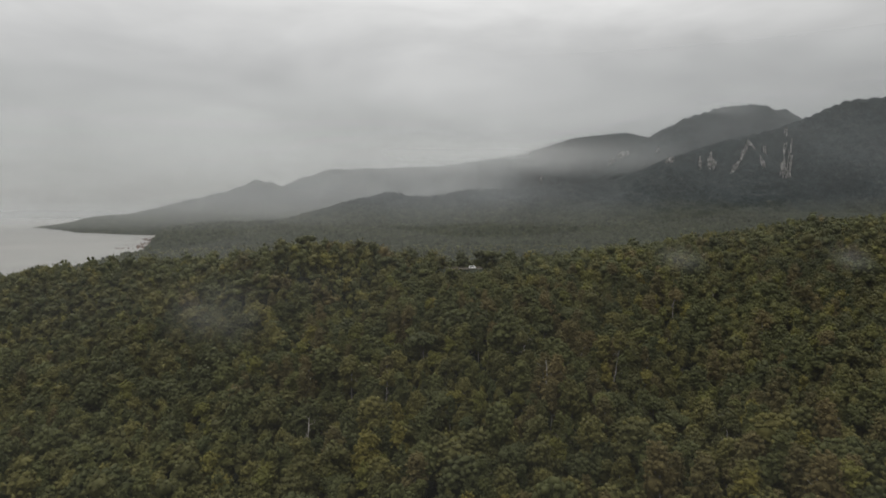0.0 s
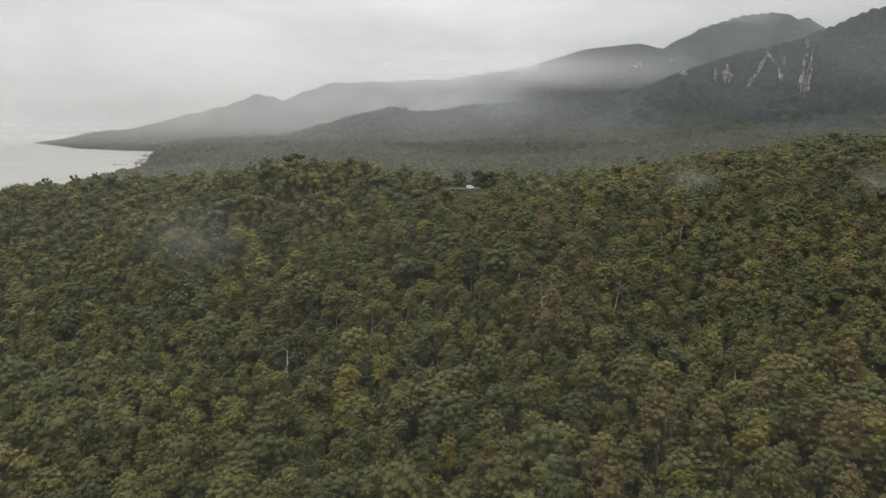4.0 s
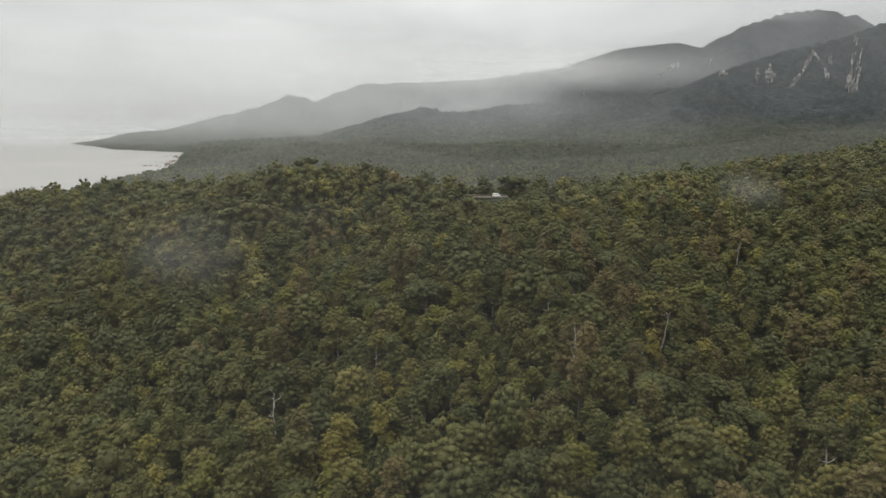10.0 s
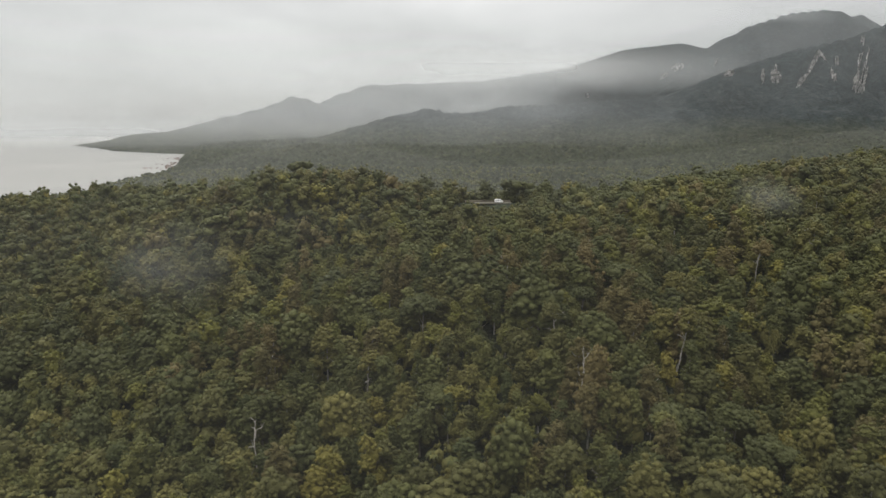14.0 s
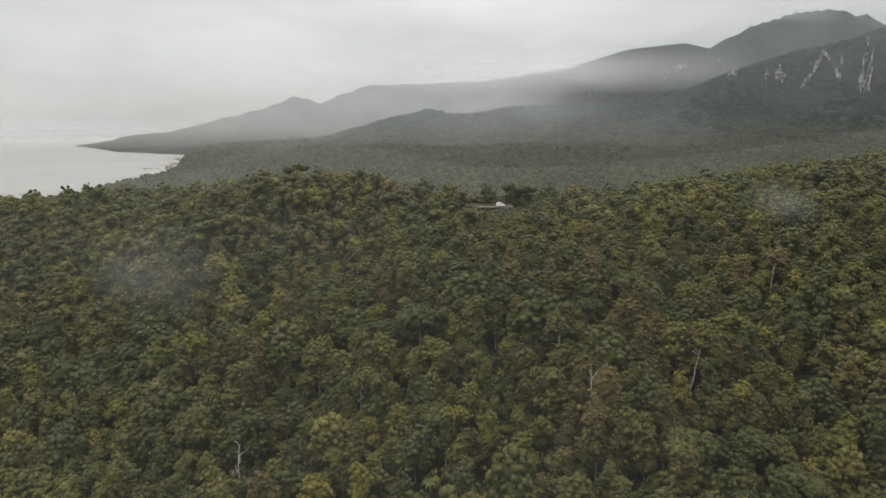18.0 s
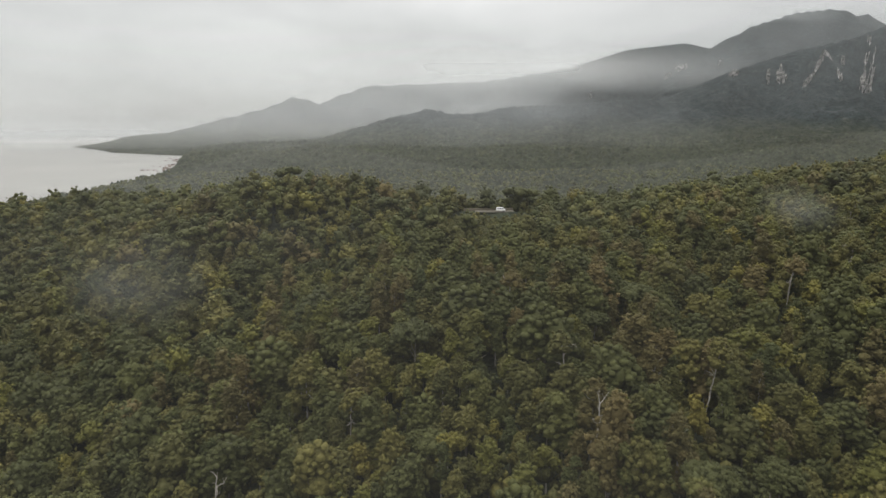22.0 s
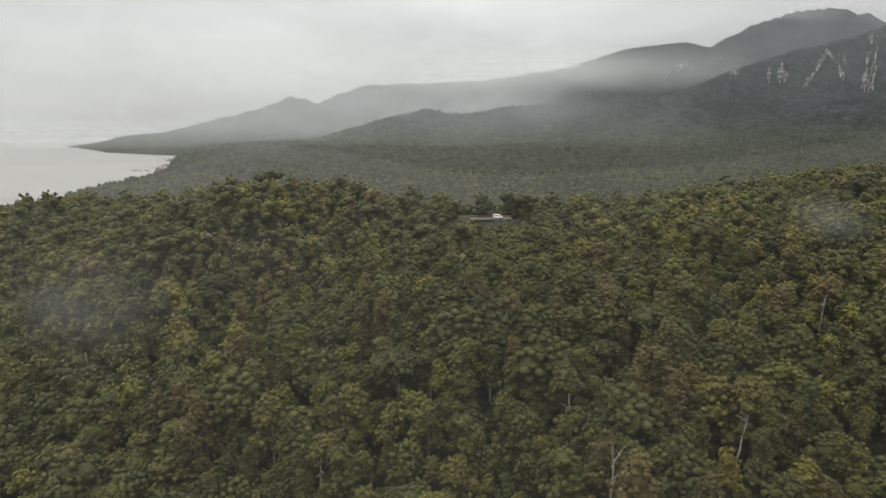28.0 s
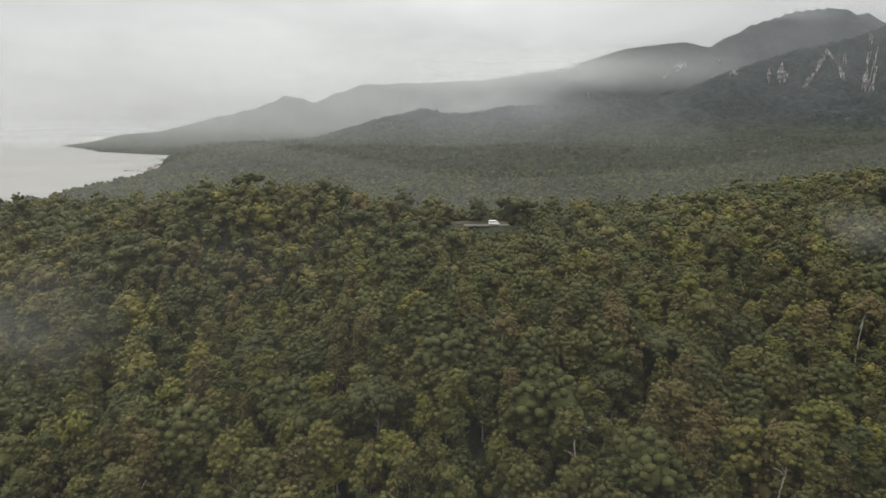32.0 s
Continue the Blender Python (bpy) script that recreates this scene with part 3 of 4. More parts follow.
def plant():
    spots = [(x, y, k, s) for x, y, k, s in ACCENTS]
    for x, y in sites(-420, 440, -70, 470, 7.9):
        if not in_sight(x, y) or any((x - a) ** 2 + (y - b) ** 2 < (3.0 * s) ** 2 for a, b, _, s in ACCENTS):
            continue
        kind = kind_at(x, y, rng.uniform())
        size = float(np.clip(np.exp(rng.normal(-0.04, 0.26)), 0.5, 1.5))
        spots.append((x, y, kind, size))
    for x, y in sites(-150, 130, -215, -70, 8.3):
        spots.append((x, y, kind_at(x, y, rng.uniform()), float(np.clip(np.exp(rng.normal(-0.08, 0.22)), 0.5, 1.4))))
    xy = np.array([(s[0], s[1]) for s in spots])
    ground, shore = np.minimum(ground_height(xy[:, 0], xy[:, 1]), canopy(xy[:, 0], xy[:, 1]) - TREE + 1.5), shore_distance(xy[:, 0], xy[:, 1])
    far_sets, near_sets = {}, {}
    for kind, (radius, high, base, heads, tufts, leaves, leaf, form, openness, _) in KINDS.items():
        far_sets[kind] = [crown_arrays(max(radius, 4.0), min(high, 10.5) * 0.98, 5.0, 5, 9, 3, 0.32, "umbrella" if kind == "dark" and q == 3 else "dome", openness * 0.5, True) for q in range(6)]
        near_sets[kind] = [crown_arrays(radius * 1.03, high, base, heads, tufts - 8, 7, leaf * 1.5, form, openness, True) for _ in range(6)]
    for (x, y, kind, size), z, d in zip(spots, ground, shore):
        if d < 25 or keep_clear(x, y, z):
            continue
        low = False
        if 4 < x < 48 and 250 < y < 300:
            room = (ROAD_Z + 0.5 + 0.10 * (299 - y) - float(z)) / (20.0 if kind in ("brown", "slim") else 17.5)
            if room < 0.3:
                continue
            size = min(size, room * 0.9)
            low = True
        turn, lift = rng.uniform(0, 2 * math.pi), rng.uniform(0.84, 1.16) * size ** -0.35
        lift = min(lift, 1.0) if low else lift
        if near_box[0] < x < near_box[1] and near_box[2] < y < near_box[3]:
            crown, trunk = PROTOS[kind][rng.integers(6)]
            tree = new(NAMES[kind])
            tree.matrix_basis = Matrix.LocRotScale((x, y, float(z) - 0.2), Euler((0, 0, turn)), (size * rng.uniform(0.86, 1.14), size * rng.uniform(0.86, 1.14), size * lift))
            part("trunk", trunk, tree)
            part("crown", crown, tree)
            tagged(tree, LABELS[kind], "tree", NAMES[kind].replace("_", " ") + "s in the valley")
        else:
            v, t = (near_sets if -70 < y < 235 else far_sets)[kind][rng.integers(6)]
            c, s = math.cos(turn), math.sin(turn)
            w = np.stack([(v[:, 0] * c - v[:, 1] * s) * size + x, (v[:, 0] * s + v[:, 1] * c) * size + y, v[:, 2] * size * lift + z - 0.2], 1)
            pile(kind, w, t)
    for kind, (v, t, _, own) in piles.items():
        ob = new("tree_canopy", tint(mesh_of("tree_canopy", np.concatenate(v), np.concatenate(t), None, LEAF_FAR[kind], True), np.concatenate(own)))
        tagged(ob, "closed canopy of " + LABELS[kind].split(" with")[0].replace(" tree", " trees"), "forest", kind="stuff")


plant()


def understory():
    """Shrubs and saplings that close the gaps below the crowns."""
    vs, ts, count = [], [], 0
    bushes = [crown_arrays(3.4, 4.4, 0.6, 3, 5, 2, 0.5, "dome", 0.0, True) for _ in range(8)]
    xy = np.array([p for p in sites(-420, 440, -70, 470, 8.0) if in_sight(*p)])
    own, z = [], ground_height(xy[:, 0], xy[:, 1])
    for (x, y), h in zip(xy, z):
        if (-8.5 if 12 < x < 46 else -5.2) < y - 301 - 0.05 * (x - 20) < 8.5 and -20 < x < 58:
            continue
        v, t = bushes[rng.integers(8)]
        vs.append(v * rng.uniform(0.8, 1.5) * (1, 1, rng.uniform(0.9, 1.5)) + (x, y, h - 0.1))
        ts.append(t + count)
        count += len(v)
        own.append(np.full(len(v), rng.uniform(), np.float32))
    ob = new("undergrowth", tint(mesh_of("undergrowth", np.concatenate(vs), np.concatenate(ts), None, LEAF_FAR["olive"], True), np.concatenate(own)))
    tagged(ob, "dense olive-green undergrowth below the trees", "undergrowth", kind="stuff")


understory()


def far_forest():
    """The closed treetops of the coastal plain and the foothills, as one sheet over the land."""
    a = np.radians(np.arange(-46, 46, 0.105))
    r = [400.0]
    while r[-1] < 2500:
        r.append(r[-1] + 2.1 + 0.0042 * max(0.0, r[-1] - 500))
    aa, rr = np.meshgrid(a, np.array(r))
    x, y = rr * np.sin(aa), rr * np.cos(aa) - 60
    g, d = ground_height(x, y), shore_distance(x, y)
    tops = 9.0 + 1.5 * billow(x, y) + 3.5 * value_noise(x, y, 34, 44)
    rim = step(d, 8, 26) * step(rr, 2500, 2300) * step(np.maximum(y - 455, (np.abs(x) - 425) * 1.0), -8, 4)
    z = g - 3 + (tops + 3) * rim
    n, k = len(r), len(a)
    i, j = np.meshgrid(np.arange(n - 1), np.arange(k - 1), indexing="ij")
    q = np.stack([i * k + j, (i + 1) * k + j, (i + 1) * k + j + 1, i * k + j + 1], -1)[rim[1:, 1:] > 0.02]
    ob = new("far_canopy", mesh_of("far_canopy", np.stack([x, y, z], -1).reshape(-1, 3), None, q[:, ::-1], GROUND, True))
    tagged(ob, "unbroken lowland forest canopy on the coastal plain", "forest", kind="stuff")


far_forest()


def plain_forest():
    """The nearer treetops of the coastal plain, crown by crown."""
    shapes = [crown_arrays(4.8, 8.0, 6.5, 3, 5, 0, 0.5, "dome", 0.0, True) for _ in range(10)]
    heaps = {}
    for r0, r1, gap in ((430, 800, 8.6), (800, 1250, 11.0)):
        xy = np.array(sites(-860, 900, r0 - 60, r1 - 60, gap))
        xy = xy[(np.abs(xy[:, 0] + 4) < 0.74 * (xy[:, 1] + 30)) & (np.maximum(xy[:, 1] - 460, np.abs(xy[:, 0]) - 430) > -6)]
        z, d = ground_height(xy[:, 0], xy[:, 1]), shore_distance(xy[:, 0], xy[:, 1])
        for (x, y), h, off in zip(xy, z, d):
            if off < 14:
                continue
            v, t = shapes[rng.integers(10)]
            # mostly dark kinds and low tints: shade inside these leafless crowns, put into colour
            kind = ("dark", "slim", "olive")[int(rng.uniform() ** 1.5 * 2.99)]
            p = heaps.setdefault(kind, [[], [], 0, []])
            size = gap / 8.6 * float(np.exp(rng.normal(0.0, 0.22)))
            a = rng.uniform(0, 6.28)
            c, s = math.cos(a) * size, math.sin(a) * size
            p[0].append(np.stack([v[:, 0] * c - v[:, 1] * s + x, v[:, 0] * s + v[:, 1] * c + y, v[:, 2] * rng.uniform(0.85, 1.3) + h], 1))
            p[1].append(t + p[2])
            p[2] += len(v)
            p[3].append(np.full(len(v), rng.uniform(0, 0.5), np.float32))
    for kind, (v, t, _, own) in heaps.items():
        ob = new("plain_canopy", tint(mesh_of("plain_canopy", np.concatenate(v), np.concatenate(t), None, LEAF_FAR[kind], True), np.concatenate(own)))
        tagged(ob, "lowland forest of " + LABELS[kind].split(" with")[0].replace(" tree", " trees"), "forest", kind="stuff")


plain_forest()


def outer_forest():
    """Treetops behind and beside the way."""
    for x0, x1, y0, y1 in ((-520, -150, -520, -66), (130, 520, -520, -66), (-152, 132, -520, -214)):
        gx, gy = np.arange(x0, x1, 4.0), np.arange(y0, y1, 4.0)
        x, y = np.meshgrid(gx, gy)
        g, d = ground_height(x, y), shore_distance(x, y)
        z = g - 3 + (12 + 1.5 * billow(x, y) + 3.5 * value_noise(x, y, 34, 44)) * step(d, 8, 26)
        n, k = len(gy), len(gx)
        i, j = np.meshgrid(np.arange(n - 1), np.arange(k - 1), indexing="ij")
        q = np.stack([i * k + j, i * k + j + 1, (i + 1) * k + j + 1, (i + 1) * k + j], -1).reshape(-1, 4)
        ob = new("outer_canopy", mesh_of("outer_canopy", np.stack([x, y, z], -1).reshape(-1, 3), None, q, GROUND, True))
        tagged(ob, "unbroken forest canopy around the valley", "forest", kind="stuff")


outer_forest()


# ---- pale trees, palm ----
def pale_tree(x, y, high, lean, leafy):
    z = float(ground_height(x, y))
    tree = new("pale_trunked_tree" if leafy else "dead_tree")
    tree.location = (x, y, z - 0.2)
    stem, p = [Vector((0, 0, -0.8))], Vector((0, 0, -0.8))
    for k in range(7):
        p = p + Vector((lean / 7 + rng.uniform(-0.32, 0.32), rng.uniform(-0.3, 0.3), (high * 0.80 + 0.8) / 7))
        stem.append(p)
    part("trunk", mesh_of("trunk", *reorder(tube(stem, [0.30 - 0.022 * k for k in range(8)], 7)), PALE_BARK, True), tree, "pale grey trunk")
    for k in range(5):
        a, s = 2.4 * k + rng.uniform(-0.5, 0.5), stem[-1] if k < 2 else stem[5 + k % 2]
        run, d = [s], Vector((math.cos(a) * 0.75, math.sin(a) * 0.75, 0.75))
        for _ in range(4):
            d = (d + Vector(rng.uniform(-0.55, 0.55, 3)) + Vector((0, 0, 0.12))).normalized()
            run.append(run[-1] + d * rng.uniform(0.8, 1.35) * (1.0 if k < 3 else 0.7))
        tubes = [tube(run, [0.14, 0.11, 0.09, 0.065, 0.03], 6)]
        for q in run[1:4]:
            e = q + (d + Vector(rng.uniform(-1.2, 1.2, 3))).normalized() * rng.uniform(0.8, 1.6)
            tubes.append(tube([q, q.lerp(e, 0.5) + Vector(rng.uniform(-0.15, 0.15, 3)), e], [0.06, 0.045, 0.02], 4))
        part("branch", mesh_of("branch", *reorder(joined(tubes)), PALE_BARK, True), tree)
    if leafy:
        v, t = crown_arrays(3.8, high * 0.3, high * 0.7, 6, 14, 14, 0.17, "dome", 0.35)
        part("crown", mesh_of("crown", v + (lean, 0, 0), t, None, LEAF["brown" if rng.uniform() < 0.5 else "olive"], True), tree, "thin brownish crown")
    tagged(tree, "tall forest tree with a pale bare trunk and thin crown" if leafy else "dead forest tree with bare whitish forked branches",
           "tree", "pale trees above the canopy" if leafy else "bare dead trees")


def reorder(vq):
    return vq[0], None, vq[1]


for row in PALE:
    pale_tree(*row)


def palm(x, y):
    z = float(ground_height(x, y))
    tree = new("palm")
    tree.location = (x, y, z - 0.2)
    part("trunk", mesh_of("trunk", *reorder(tube([(0, 0, -0.5), (0.2, 0, 4), (0.3, 0.1, 8)], [0.2, 0.15, 0.13], 7)), BARK, True), tree)
    for k in range(12):
        a = k * 2 * math.pi / 12 + rng.uniform(-0.15, 0.15)
        vs, qs = [], []
        for i in range(7):
            u = i / 6
            r, h, w = 2.6 * u, 8 + 1.1 * math.sin(2.4 * u) - 1.2 * u * u, 0.42 * math.sin(math.pi * min(1, 0.12 + 0.9 * u)) + 0.03
            c = Vector((0.3 + math.cos(a) * r, 0.1 + math.sin(a) * r, h))
            o = Vector((-math.sin(a) * w, math.cos(a) * w, -0.18 * w))
            vs += [tuple(c + o), tuple(c + Vector((0, 0, 0.05))), tuple(c - Vector((o.x, o.y, -o.z)))]
            if i:
                b = 3 * (i - 1)
                qs += [(b, b + 1, b + 4, b + 3), (b + 1, b + 2, b + 5, b + 4)]
        part("frond", mesh_of("frond", vs, None, qs, LEAF["slim"]), tree)
    tagged(tree, "small green palm in a gap of the forest", "palm")


palm(-4, 82)
palm(1, 78)


# ---- road over the saddle ----
ROAD = plain("pale_road_gravel", (0.10, 0.093, 0.076), 0.9, 0.1, vary=0.35, scale=0.6)
EARTH = plain("red_earth", (0.058, 0.050, 0.036), 0.95, 0.1, vary=0.3, scale=0.5)


def ribbon(name, profile, x0, x1, material, label, category):
    """A strip along the road with the given section across it."""
    xs = np.arange(x0, x1 + 0.1, 2.0)
    vs, qs, n = [], [], len(profile)
    for i, x in enumerate(xs):
        for j, (dy, dz) in enumerate(profile):
            w = 0.12 * math.sin(x * 1.7 + j) + 0.1 * math.sin(x * 0.6 + 2 * j)
            vs.append((x, 301 + 0.05 * (x - 20) + dy + w, ROAD_Z + dz))
            if i and j:
                a = (i - 1) * n + j - 1
                qs.append((a, a + n, a + n + 1, a + 1))
    tagged(new(name, mesh_of(name, vs, None, qs, material, True)), label, category, kind="structure")


ribbon("road", [(-2.7, -0.3), (-2.6, 0.10), (0, 0.16), (2.6, 0.10), (2.7, -0.3)], 19, 41, ROAD, "pale gravel road crossing the forested saddle", "road")
ribbon("bank", [(2.8, -0.2), (3.3, 0.5), (3.9, 0.9), (5.2, 1.0), (6.5, 0.1)], 13, 42, EARTH, "low bank of red earth behind the road", "bank")


def van():
    white = plain("white_paint", (0.80, 0.80, 0.79), 0.3, 0.5, vary=0.03)
    glass = plain("dark_glass", (0.03, 0.035, 0.04), 0.08, 0.6)
    rubber = plain("tyre_rubber", (0.03, 0.03, 0.03), 0.8, 0.2)
    steel = plain("wheel_steel", (0.5, 0.5, 0.5), 0.4, 0.5, 0.8)
    grey = plain("grey_plastic", (0.12, 0.12, 0.12), 0.6, 0.3)
    car = new("van")
    car.matrix_basis = pose(33.5, 300.6, ROAD_Z + 0.14, 0, 0, 4)
    side = [(-2.45, 0.45), (-2.5, 1.0), (-2.4, 2.0), (-2.25, 2.12), (0.95, 2.14), (1.25, 2.02), (1.85, 1.22), (2.4, 1.05), (2.52, 0.8), (2.5, 0.42)]
    bm = bmesh.new()
    rows = [[bm.verts.new((x, y * (1 if z < 1.3 else 0.93), z)) for x, z in side] for y in (-0.9, 0.9)]
    n = len(side)
    for k in range(n):
        bm.faces.new((rows[0][k], rows[0][(k + 1) % n], rows[1][(k + 1) % n], rows[1][k]))
    bm.faces.new(rows[0][::-1])
    bm.faces.new(rows[1])
    bmesh.ops.recalc_face_normals(bm, faces=bm.faces[:])
    bmesh.ops.bevel(bm, geom=bm.edges[:], offset=0.05, segments=2, affect="EDGES")
    body = part("body", bm_mesh("body", bm, white), car)
    screen = box_bm(0.03, 1.5, 0.85, 0.01)
    part("windscreen", bm_mesh("windscreen", screen, glass), car, m=pose(1.575, 0, 1.63, 0, -36.5, 0))
    for y in (-0.865, 0.865):
        for x, w in ((0.75, 0.7), (-0.45, 1.3), (-1.75, 0.95)):
            part("side_window", bm_mesh("side_window", box_bm(w, 0.03, 0.52, 0.01), glass), body, m=pose(x, y, 1.62, 4 if y > 0 else -4, 0, 0))
    part("bumper", bm_mesh("bumper", box_bm(0.14, 1.76, 0.22, 0.04), grey), car, m=pose(2.52, 0, 0.52))
    part("bumper", bm_mesh("bumper", box_bm(0.14, 1.76, 0.22, 0.04), grey), car, m=pose(-2.5, 0, 0.52))
    for y in (-0.6, 0.6):
        part("headlight", bm_mesh("headlight", box_bm(0.06, 0.3, 0.18, 0.02), glass), car, m=pose(2.5, y, 0.88))
    for x in (-1.55, 1.6):
        for y in (-0.82, 0.82):
            bm = bmesh.new()
            bmesh.ops.create_cone(bm, cap_ends=True, segments=20, radius1=0.33, radius2=0.33, depth=0.2)
            bmesh.ops.bevel(bm, geom=[e for e in bm.edges if len(e.link_faces) == 2], offset=0.03, segments=1, affect="EDGES")
            wheel = part("wheel", bm_mesh("wheel", bm, rubber), car, m=pose(x, y, 0.33, 90, 0, 0))
            bm = bmesh.new()
            bmesh.ops.create_cone(bm, cap_ends=True, segments=16, radius1=0.2, radius2=0.17, depth=0.22)
            part("rim", bm_mesh("rim", bm, steel), wheel)
    tagged(car, "white panel van parked on the gravel road", "van")


van()


# ---- cliffs on the range ----
CLIFFS = [  # foot and head in plan, width
    (1701, 2563, 1910, 2872, 50),
    (1916, 2901, 1941, 2946, 16),
    (1528, 2715, 1748, 2896, 26),
    (1770, 2837, 1801, 2890, 16),
    (1668, 2667, 1700, 2752, 14),
    (1478, 2775, 1549, 2946, 38),
    (1441, 2821, 1478, 2907, 16),
    (1327, 2931, 1359, 2972, 34),
    (1640, 3809, 1657, 3838, 20),
    (1419, 3884, 1475, 3924, 60),
    (1344, 3863, 1378, 3890, 30),
    (903, 3896, 914, 3935, 18),
]


def cliff(x0, y0, x1, y1, wide):
    """A rock face of several ragged streaks that run down the slope."""
    vs, qs, k = [], [], 4
    long = math.hypot(x1 - x0, y1 - y0)
    for strip in range(8 + int(wide / 4)):
        mid, span = rng.uniform(0.1, 0.9), rng.uniform(0.16, 0.5)
        u0, u1 = max(0.0, mid - span / 2), min(1.0, mid + span / 2)
        across, n = rng.uniform(-0.5, 0.5) * wide * 0.95, max(6, int(long * (u1 - u0) / 9))
        body, o = wide * rng.uniform(0.03, 0.10) + 1.8, len(vs)
        for i in range(n):
            f = i / (n - 1)
            u = u0 + (u1 - u0) * f
            taper = body * math.sin(math.pi * (0.06 + 0.88 * f)) * rng.uniform(0.55, 1.25)
            shift = across * (0.5 + 0.5 * math.sin(2.6 * u + 0.4)) + wide * 0.10 * math.sin(9 * u + strip) + rng.uniform(-0.06, 0.06) * wide
            for j in range(k):
                v = j / (k - 1) - 0.5
                x, y = x0 + (x1 - x0) * u + v * taper + shift, y0 + (y1 - y0) * u - v * taper * 0.3 - shift * 0.2
                vs.append((x, y, float(ground_height(x, y)) + (17 if 0 < j < k - 1 and 0 < i < n - 1 else 0) + rng.uniform(-5, 5)))
                if i and j:
                    a = o + (i - 1) * k + j - 1
                    qs.append((a, a + 1, a + k + 1, a + k))
    tagged(new("cliff", mesh_of("cliff", vs, None, qs, CLIFF)), "bare pale rock face streaking the forested mountain", "cliff", "pale rock faces on the mountain")


for row in CLIFFS:
    cliff(*row)


# ---- shore ----
def boulder(size):
    v = ICO_V * rng.uniform(0.65, 1.2, (12, 1)) * (size, size * rng.uniform(0.6, 1), size * 0.55)
    return v


def shore_rocks():
    for y in np.arange(1150, 2190, 34.0):
        for _ in range(2):
            yy = y + rng.uniform(-15, 15)
            xs = np.arange(-1300, -300, 4.0)
            d = shore_distance(xs, np.full(len(xs), yy))
            x = float(xs[np.argmax(d > 0)]) - rng.uniform(0, 22)
            ob = new("shore_rock", mesh_of("shore_rock", boulder(rng.uniform(3.5, 9)), ICO_F, None, SHORE_ROCK))
            ob.matrix_basis = pose(x, yy, rng.uniform(-0.6, 0.8), 0, 0, rng.uniform(0, 360))
            tagged(ob, "dark rock lying in the shallows along the shore", "rock", "rocks along the shore")
    for k in range(46):
        yy = rng.uniform(1480, 2160)
        xs = np.arange(-1300, -300, 4.0)
        x = float(xs[np.argmax(shore_distance(xs, np.full(len(xs), yy)) > 0)]) - rng.uniform(4, 75) * rng.uniform(0.3, 1)
        ob = new("reef_rock", mesh_of("reef_rock", boulder(rng.uniform(1.8, 4.6)) * (1.5, 1.2, 0.7), ICO_F, None, REEF_ROCK))
        ob.matrix_basis = pose(x, yy, rng.uniform(-0.4, 0.6), 0, 0, rng.uniform(0, 360))
        tagged(ob, "low reddish reef rock bared by the tide", "rock", "reef rocks in the bay")


shore_rocks()
FOAM = plain("white_foam", (0.36, 0.36, 0.35), 0.9, 0.2)


def breaker(x, y, length, turn):
    n = 24
    vs, qs = [], []
    for i in range(n):
        u = i / (n - 1) - 0.5
        w = 1.9 * math.sin(math.pi * (i + 0.3) / n) * rng.uniform(0.4, 1.3) + 0.3
        c = 8 * math.sin(3 * u)
        for s, h in ((-1, 0.1), (0, 0.75), (1, 0.1)):
            vs.append((u * length, c + s * w, h))
        if i:
            a = 3 * (i - 1)
            qs += [(a, a + 3, a + 4, a + 1), (a + 1, a + 4, a + 5, a + 2)]
    ob = new("breaker", mesh_of("breaker", vs, None, qs, FOAM, True))
    ob.matrix_basis = pose(x, y, 0.12, 0, 0, turn)
    tagged(ob, "thin white line of breaking surf on the grey sea", "wave", "lines of surf")


for x, y, length, turn in ((-862, 1312, 60, 60), (-800, 1222, 30, 52), (-770, 1800, 60, 68), (-860, 2010, 60, 70), (-960, 2215, 45, 150), (-1160, 2350, 50, 148),
                           (-1900, 3120, 120, 170), (-1700, 2890, 60, 130)):
    breaker(x, y, length, turn)


# ---- mist ----
def mist_sheet(name, r0, z0, r1, z1, material, label, a0=-54, a1=54):
    """A layer of wet air that climbs from the plain towards the ranges."""
    a, k = np.radians(np.linspace(a0, a1, 101)), np.linspace(0, 1, 31)
    aa, kk = np.meshgrid(a, k)
    rr = r0 + (r1 - r0) * kk + 14 * value_noise(aa * 900, kk * 300, 200, 71)
    v = np.stack([rr * np.sin(aa), rr * np.cos(aa) - 60, z0 + (z1 - z0) * kk], -1).reshape(-1, 3)
    n = len(a)
    i, j = np.meshgrid(np.arange(len(k) - 1), np.arange(n - 1), indexing="ij")
    q = np.stack([i * n + j, i * n + j + 1, (i + 1) * n + j + 1, (i + 1) * n + j], -1).reshape(-1, 4)
    tagged(new(name, mesh_of(name, v, None, q, material, True)), label, "mist", kind="stuff")


mist_sheet("mist", 480, 20, 2000, 620, mist_material("mist_plain", 0.036, 380.0, 240.0, low=-40.0, white=(0.315, 0.325, 0.312), drift=(("X", -150, 350, 2.7, 1.0),)), "thin rain haze drifting over the coastal plain")
mist_sheet("mist", 1900, 10, 3500, 700, mist_material("mist_foothills", 0.16, 420.0, 280.0, left=850.0, low=0.0, soft=150.0), "grey rain haze hanging before the foothills", -54, 46)
mist_sheet("mist", 2750, 20, 4500, 820, mist_material("mist_headland", 0.29, 520.0, 300.0, left=640.0, low=0.0, soft=90.0, white=(0.365, 0.375, 0.375)), "pale low cloud lying before the headland peak and ridge", -54, 17)
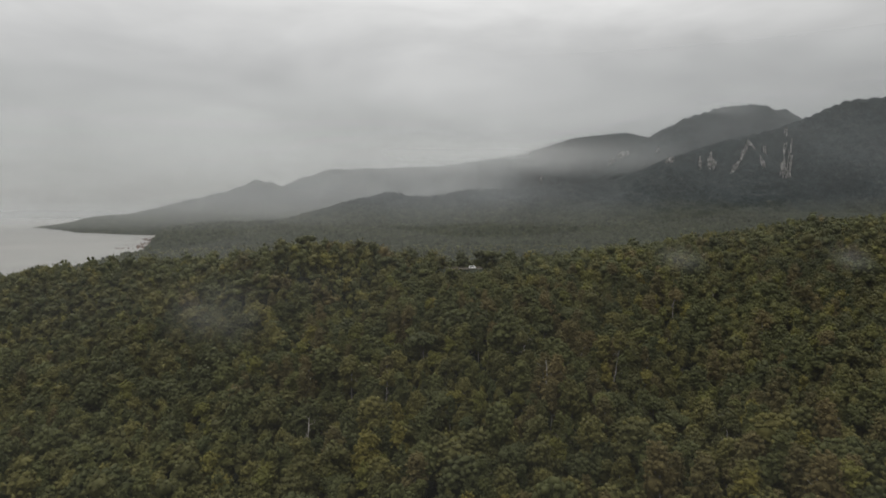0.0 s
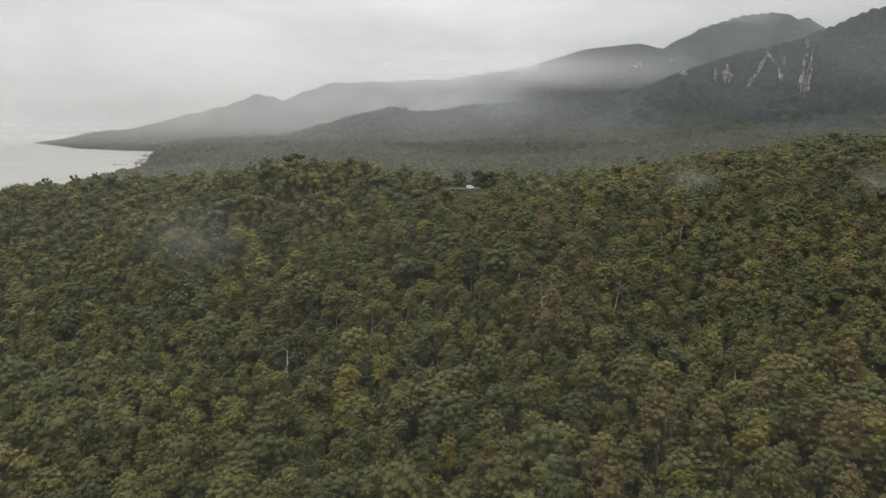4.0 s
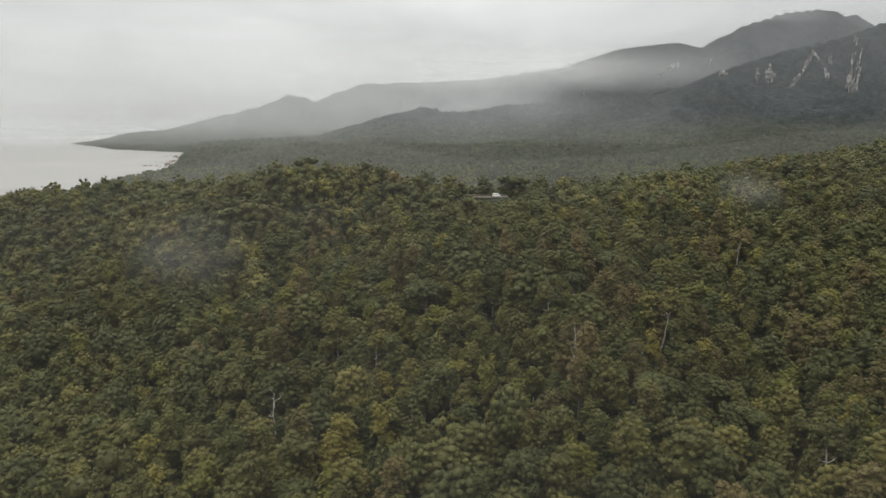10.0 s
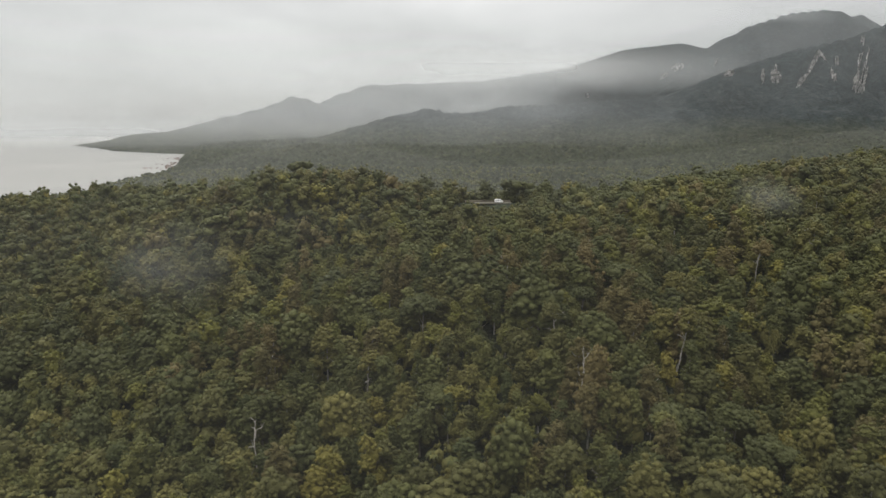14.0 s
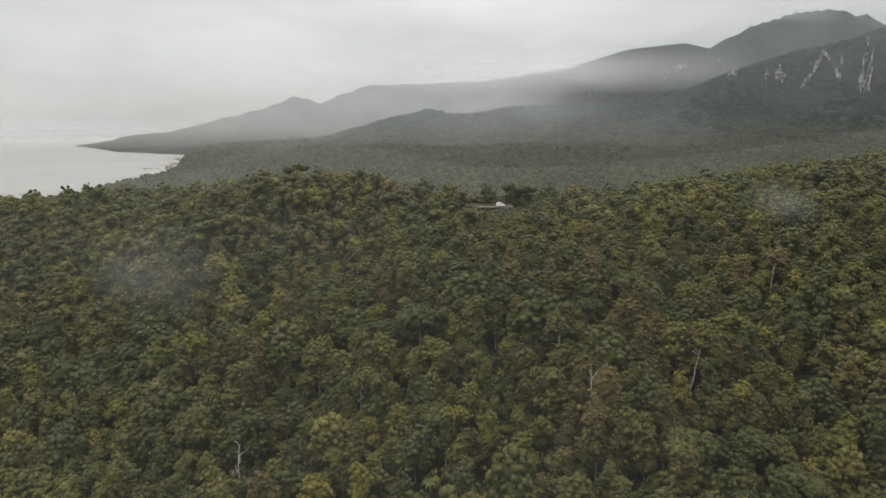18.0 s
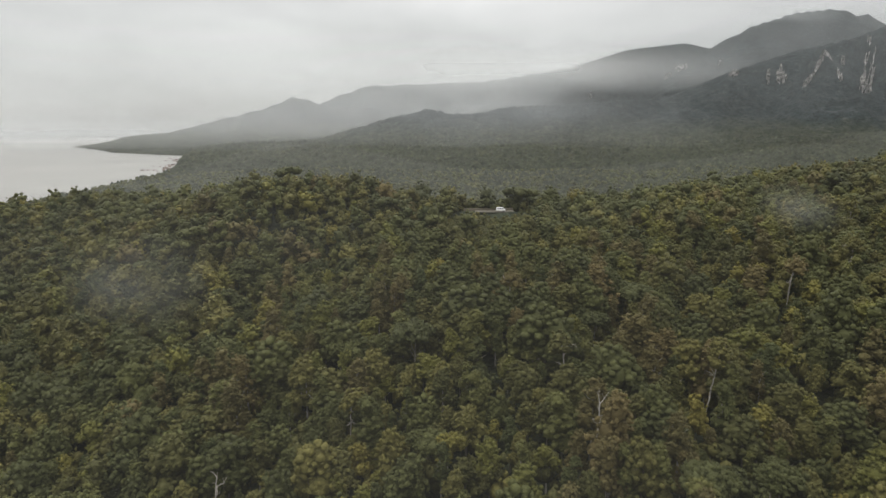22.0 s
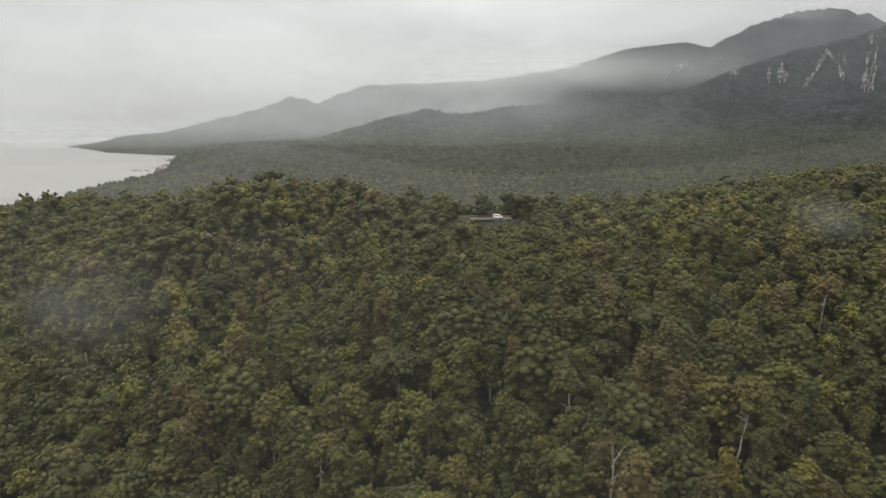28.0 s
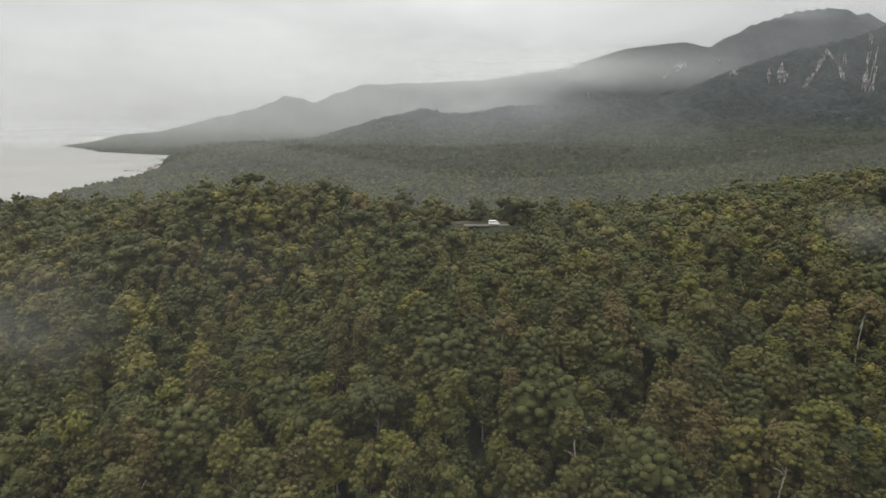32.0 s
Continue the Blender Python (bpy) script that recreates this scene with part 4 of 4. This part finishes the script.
mist_sheet("cloud_bank", 2900, 120, 4700, 760, mist_material("ridge_cloud", 0.80, 470.0, 250.0, left=1650.0, start=-420.0, low=250.0, soft=190.0, white=(0.328, 0.337, 0.337)), "grey cloud bank resting on the far ridge", -20, 36)


mist_sheet("mist", 3950, 150, 4250, 900, mist_material("peak_mist", 0.16, 700.0, 200.0, start=1250.0, low=180.0, soft=200.0), "grey rain haze before the high peak", 10, 40)


mist_sheet("mist", 2050, 60, 2450, 700, mist_material("mountain_mist", 0.10, 900.0, 200.0, start=700.0, low=110.0, soft=160.0, white=(0.352, 0.372, 0.386)), "thin grey haze before the dark mountain face", 4, 44)


mist_sheet("mist", 4250, -8, 4560, 270, mist_material("sea_mist", 0.85, 80.0, 140.0, low=-4.0, soft=60.0, white=(0.325, 0.335, 0.337), drift=(("X", -1900, -1000, 1.0, 0.0),)), "pale sea fog hiding the horizon", -54, -10)


def valley_haze():
    """Thin haze lying on the treetops of the valley and thickening towards the ridge."""
    m = mist_material("valley_mist", 0.0102, 900.0, 10.0, low=-50.0, soft=5.0, scale=0.012, white=(0.42, 0.425, 0.405), drift=(("Y", 120, 270, 1.0, 1.9), ("X", -60, 160, 1.6, 1.0), ("Y", 290, 375, 1.0, 0.0)))
    x, y = np.meshgrid(np.arange(-430, 450, 10.0), np.arange(-215, 440, 10.0))
    for lift in (15.0,):
        z = canopy_near(x, y) + lift - 40 * step(y, 310, 440)
        n, k = x.shape
        i, j = np.meshgrid(np.arange(n - 1), np.arange(k - 1), indexing="ij")
        q = np.stack([i * k + j, i * k + j + 1, (i + 1) * k + j + 1, (i + 1) * k + j], -1).reshape(-1, 4)
        tagged(new("mist", mesh_of("mist", np.stack([x, y, z], -1).reshape(-1, 3), None, q, m, True)), "thin damp haze lying on the treetops", "mist", kind="stuff")


valley_haze()


def mist_wisp(x, y, z, wide, deep, tall, density, label, scale=0.05, layers=2):
    """A wisp: ragged layers of mist one above the other."""
    mat = mist_material("mist_wisp", density, 0, 1, scale=scale, round_off=True, white=(0.35, 0.365, 0.37))
    n = 15
    wisp = new("mist_wisp")
    wisp.location = (x, y, z)
    for k in range(layers):
        u, v = np.meshgrid(np.linspace(-0.5, 0.5, n), np.linspace(-0.5, 0.5, n))
        shift = rng.uniform(-0.08, 0.08, 2)
        px, py = (u + shift[0]) * wide, (v + shift[1]) * deep
        pz = (v * 0.8 + 0.10 * value_noise(u * 9 + k * 5, v * 9, 3.0, 80 + k)) * tall + (k - 1) * tall * 0.22
        i, j = np.meshgrid(np.arange(n - 1), np.arange(n - 1), indexing="ij")
        q = np.stack([i * n + j, i * n + j + 1, (i + 1) * n + j + 1, (i + 1) * n + j], -1).reshape(-1, 4)
        part("layer", mesh_of("layer", np.stack([px, py, pz], -1).reshape(-1, 3), None, q, mat, True), wisp)
    tagged(wisp, label, "mist")


mist_wisp(-119, 178, 62, 62, 34, 46, 0.095, "pale wisp of mist rising from the treetops")
mist_wisp(139, 194, 86, 38, 24, 24, 0.105, "small wisp of mist caught on the treetops")
mist_wisp(216, 160, 88, 32, 22, 22, 0.11, "small wisp of mist caught on the treetops")
mist_wisp(2040, 3770, 745, 560, 180, 170, 0.34, "grey cloud clinging to the shoulder of the peak", scale=0.008)
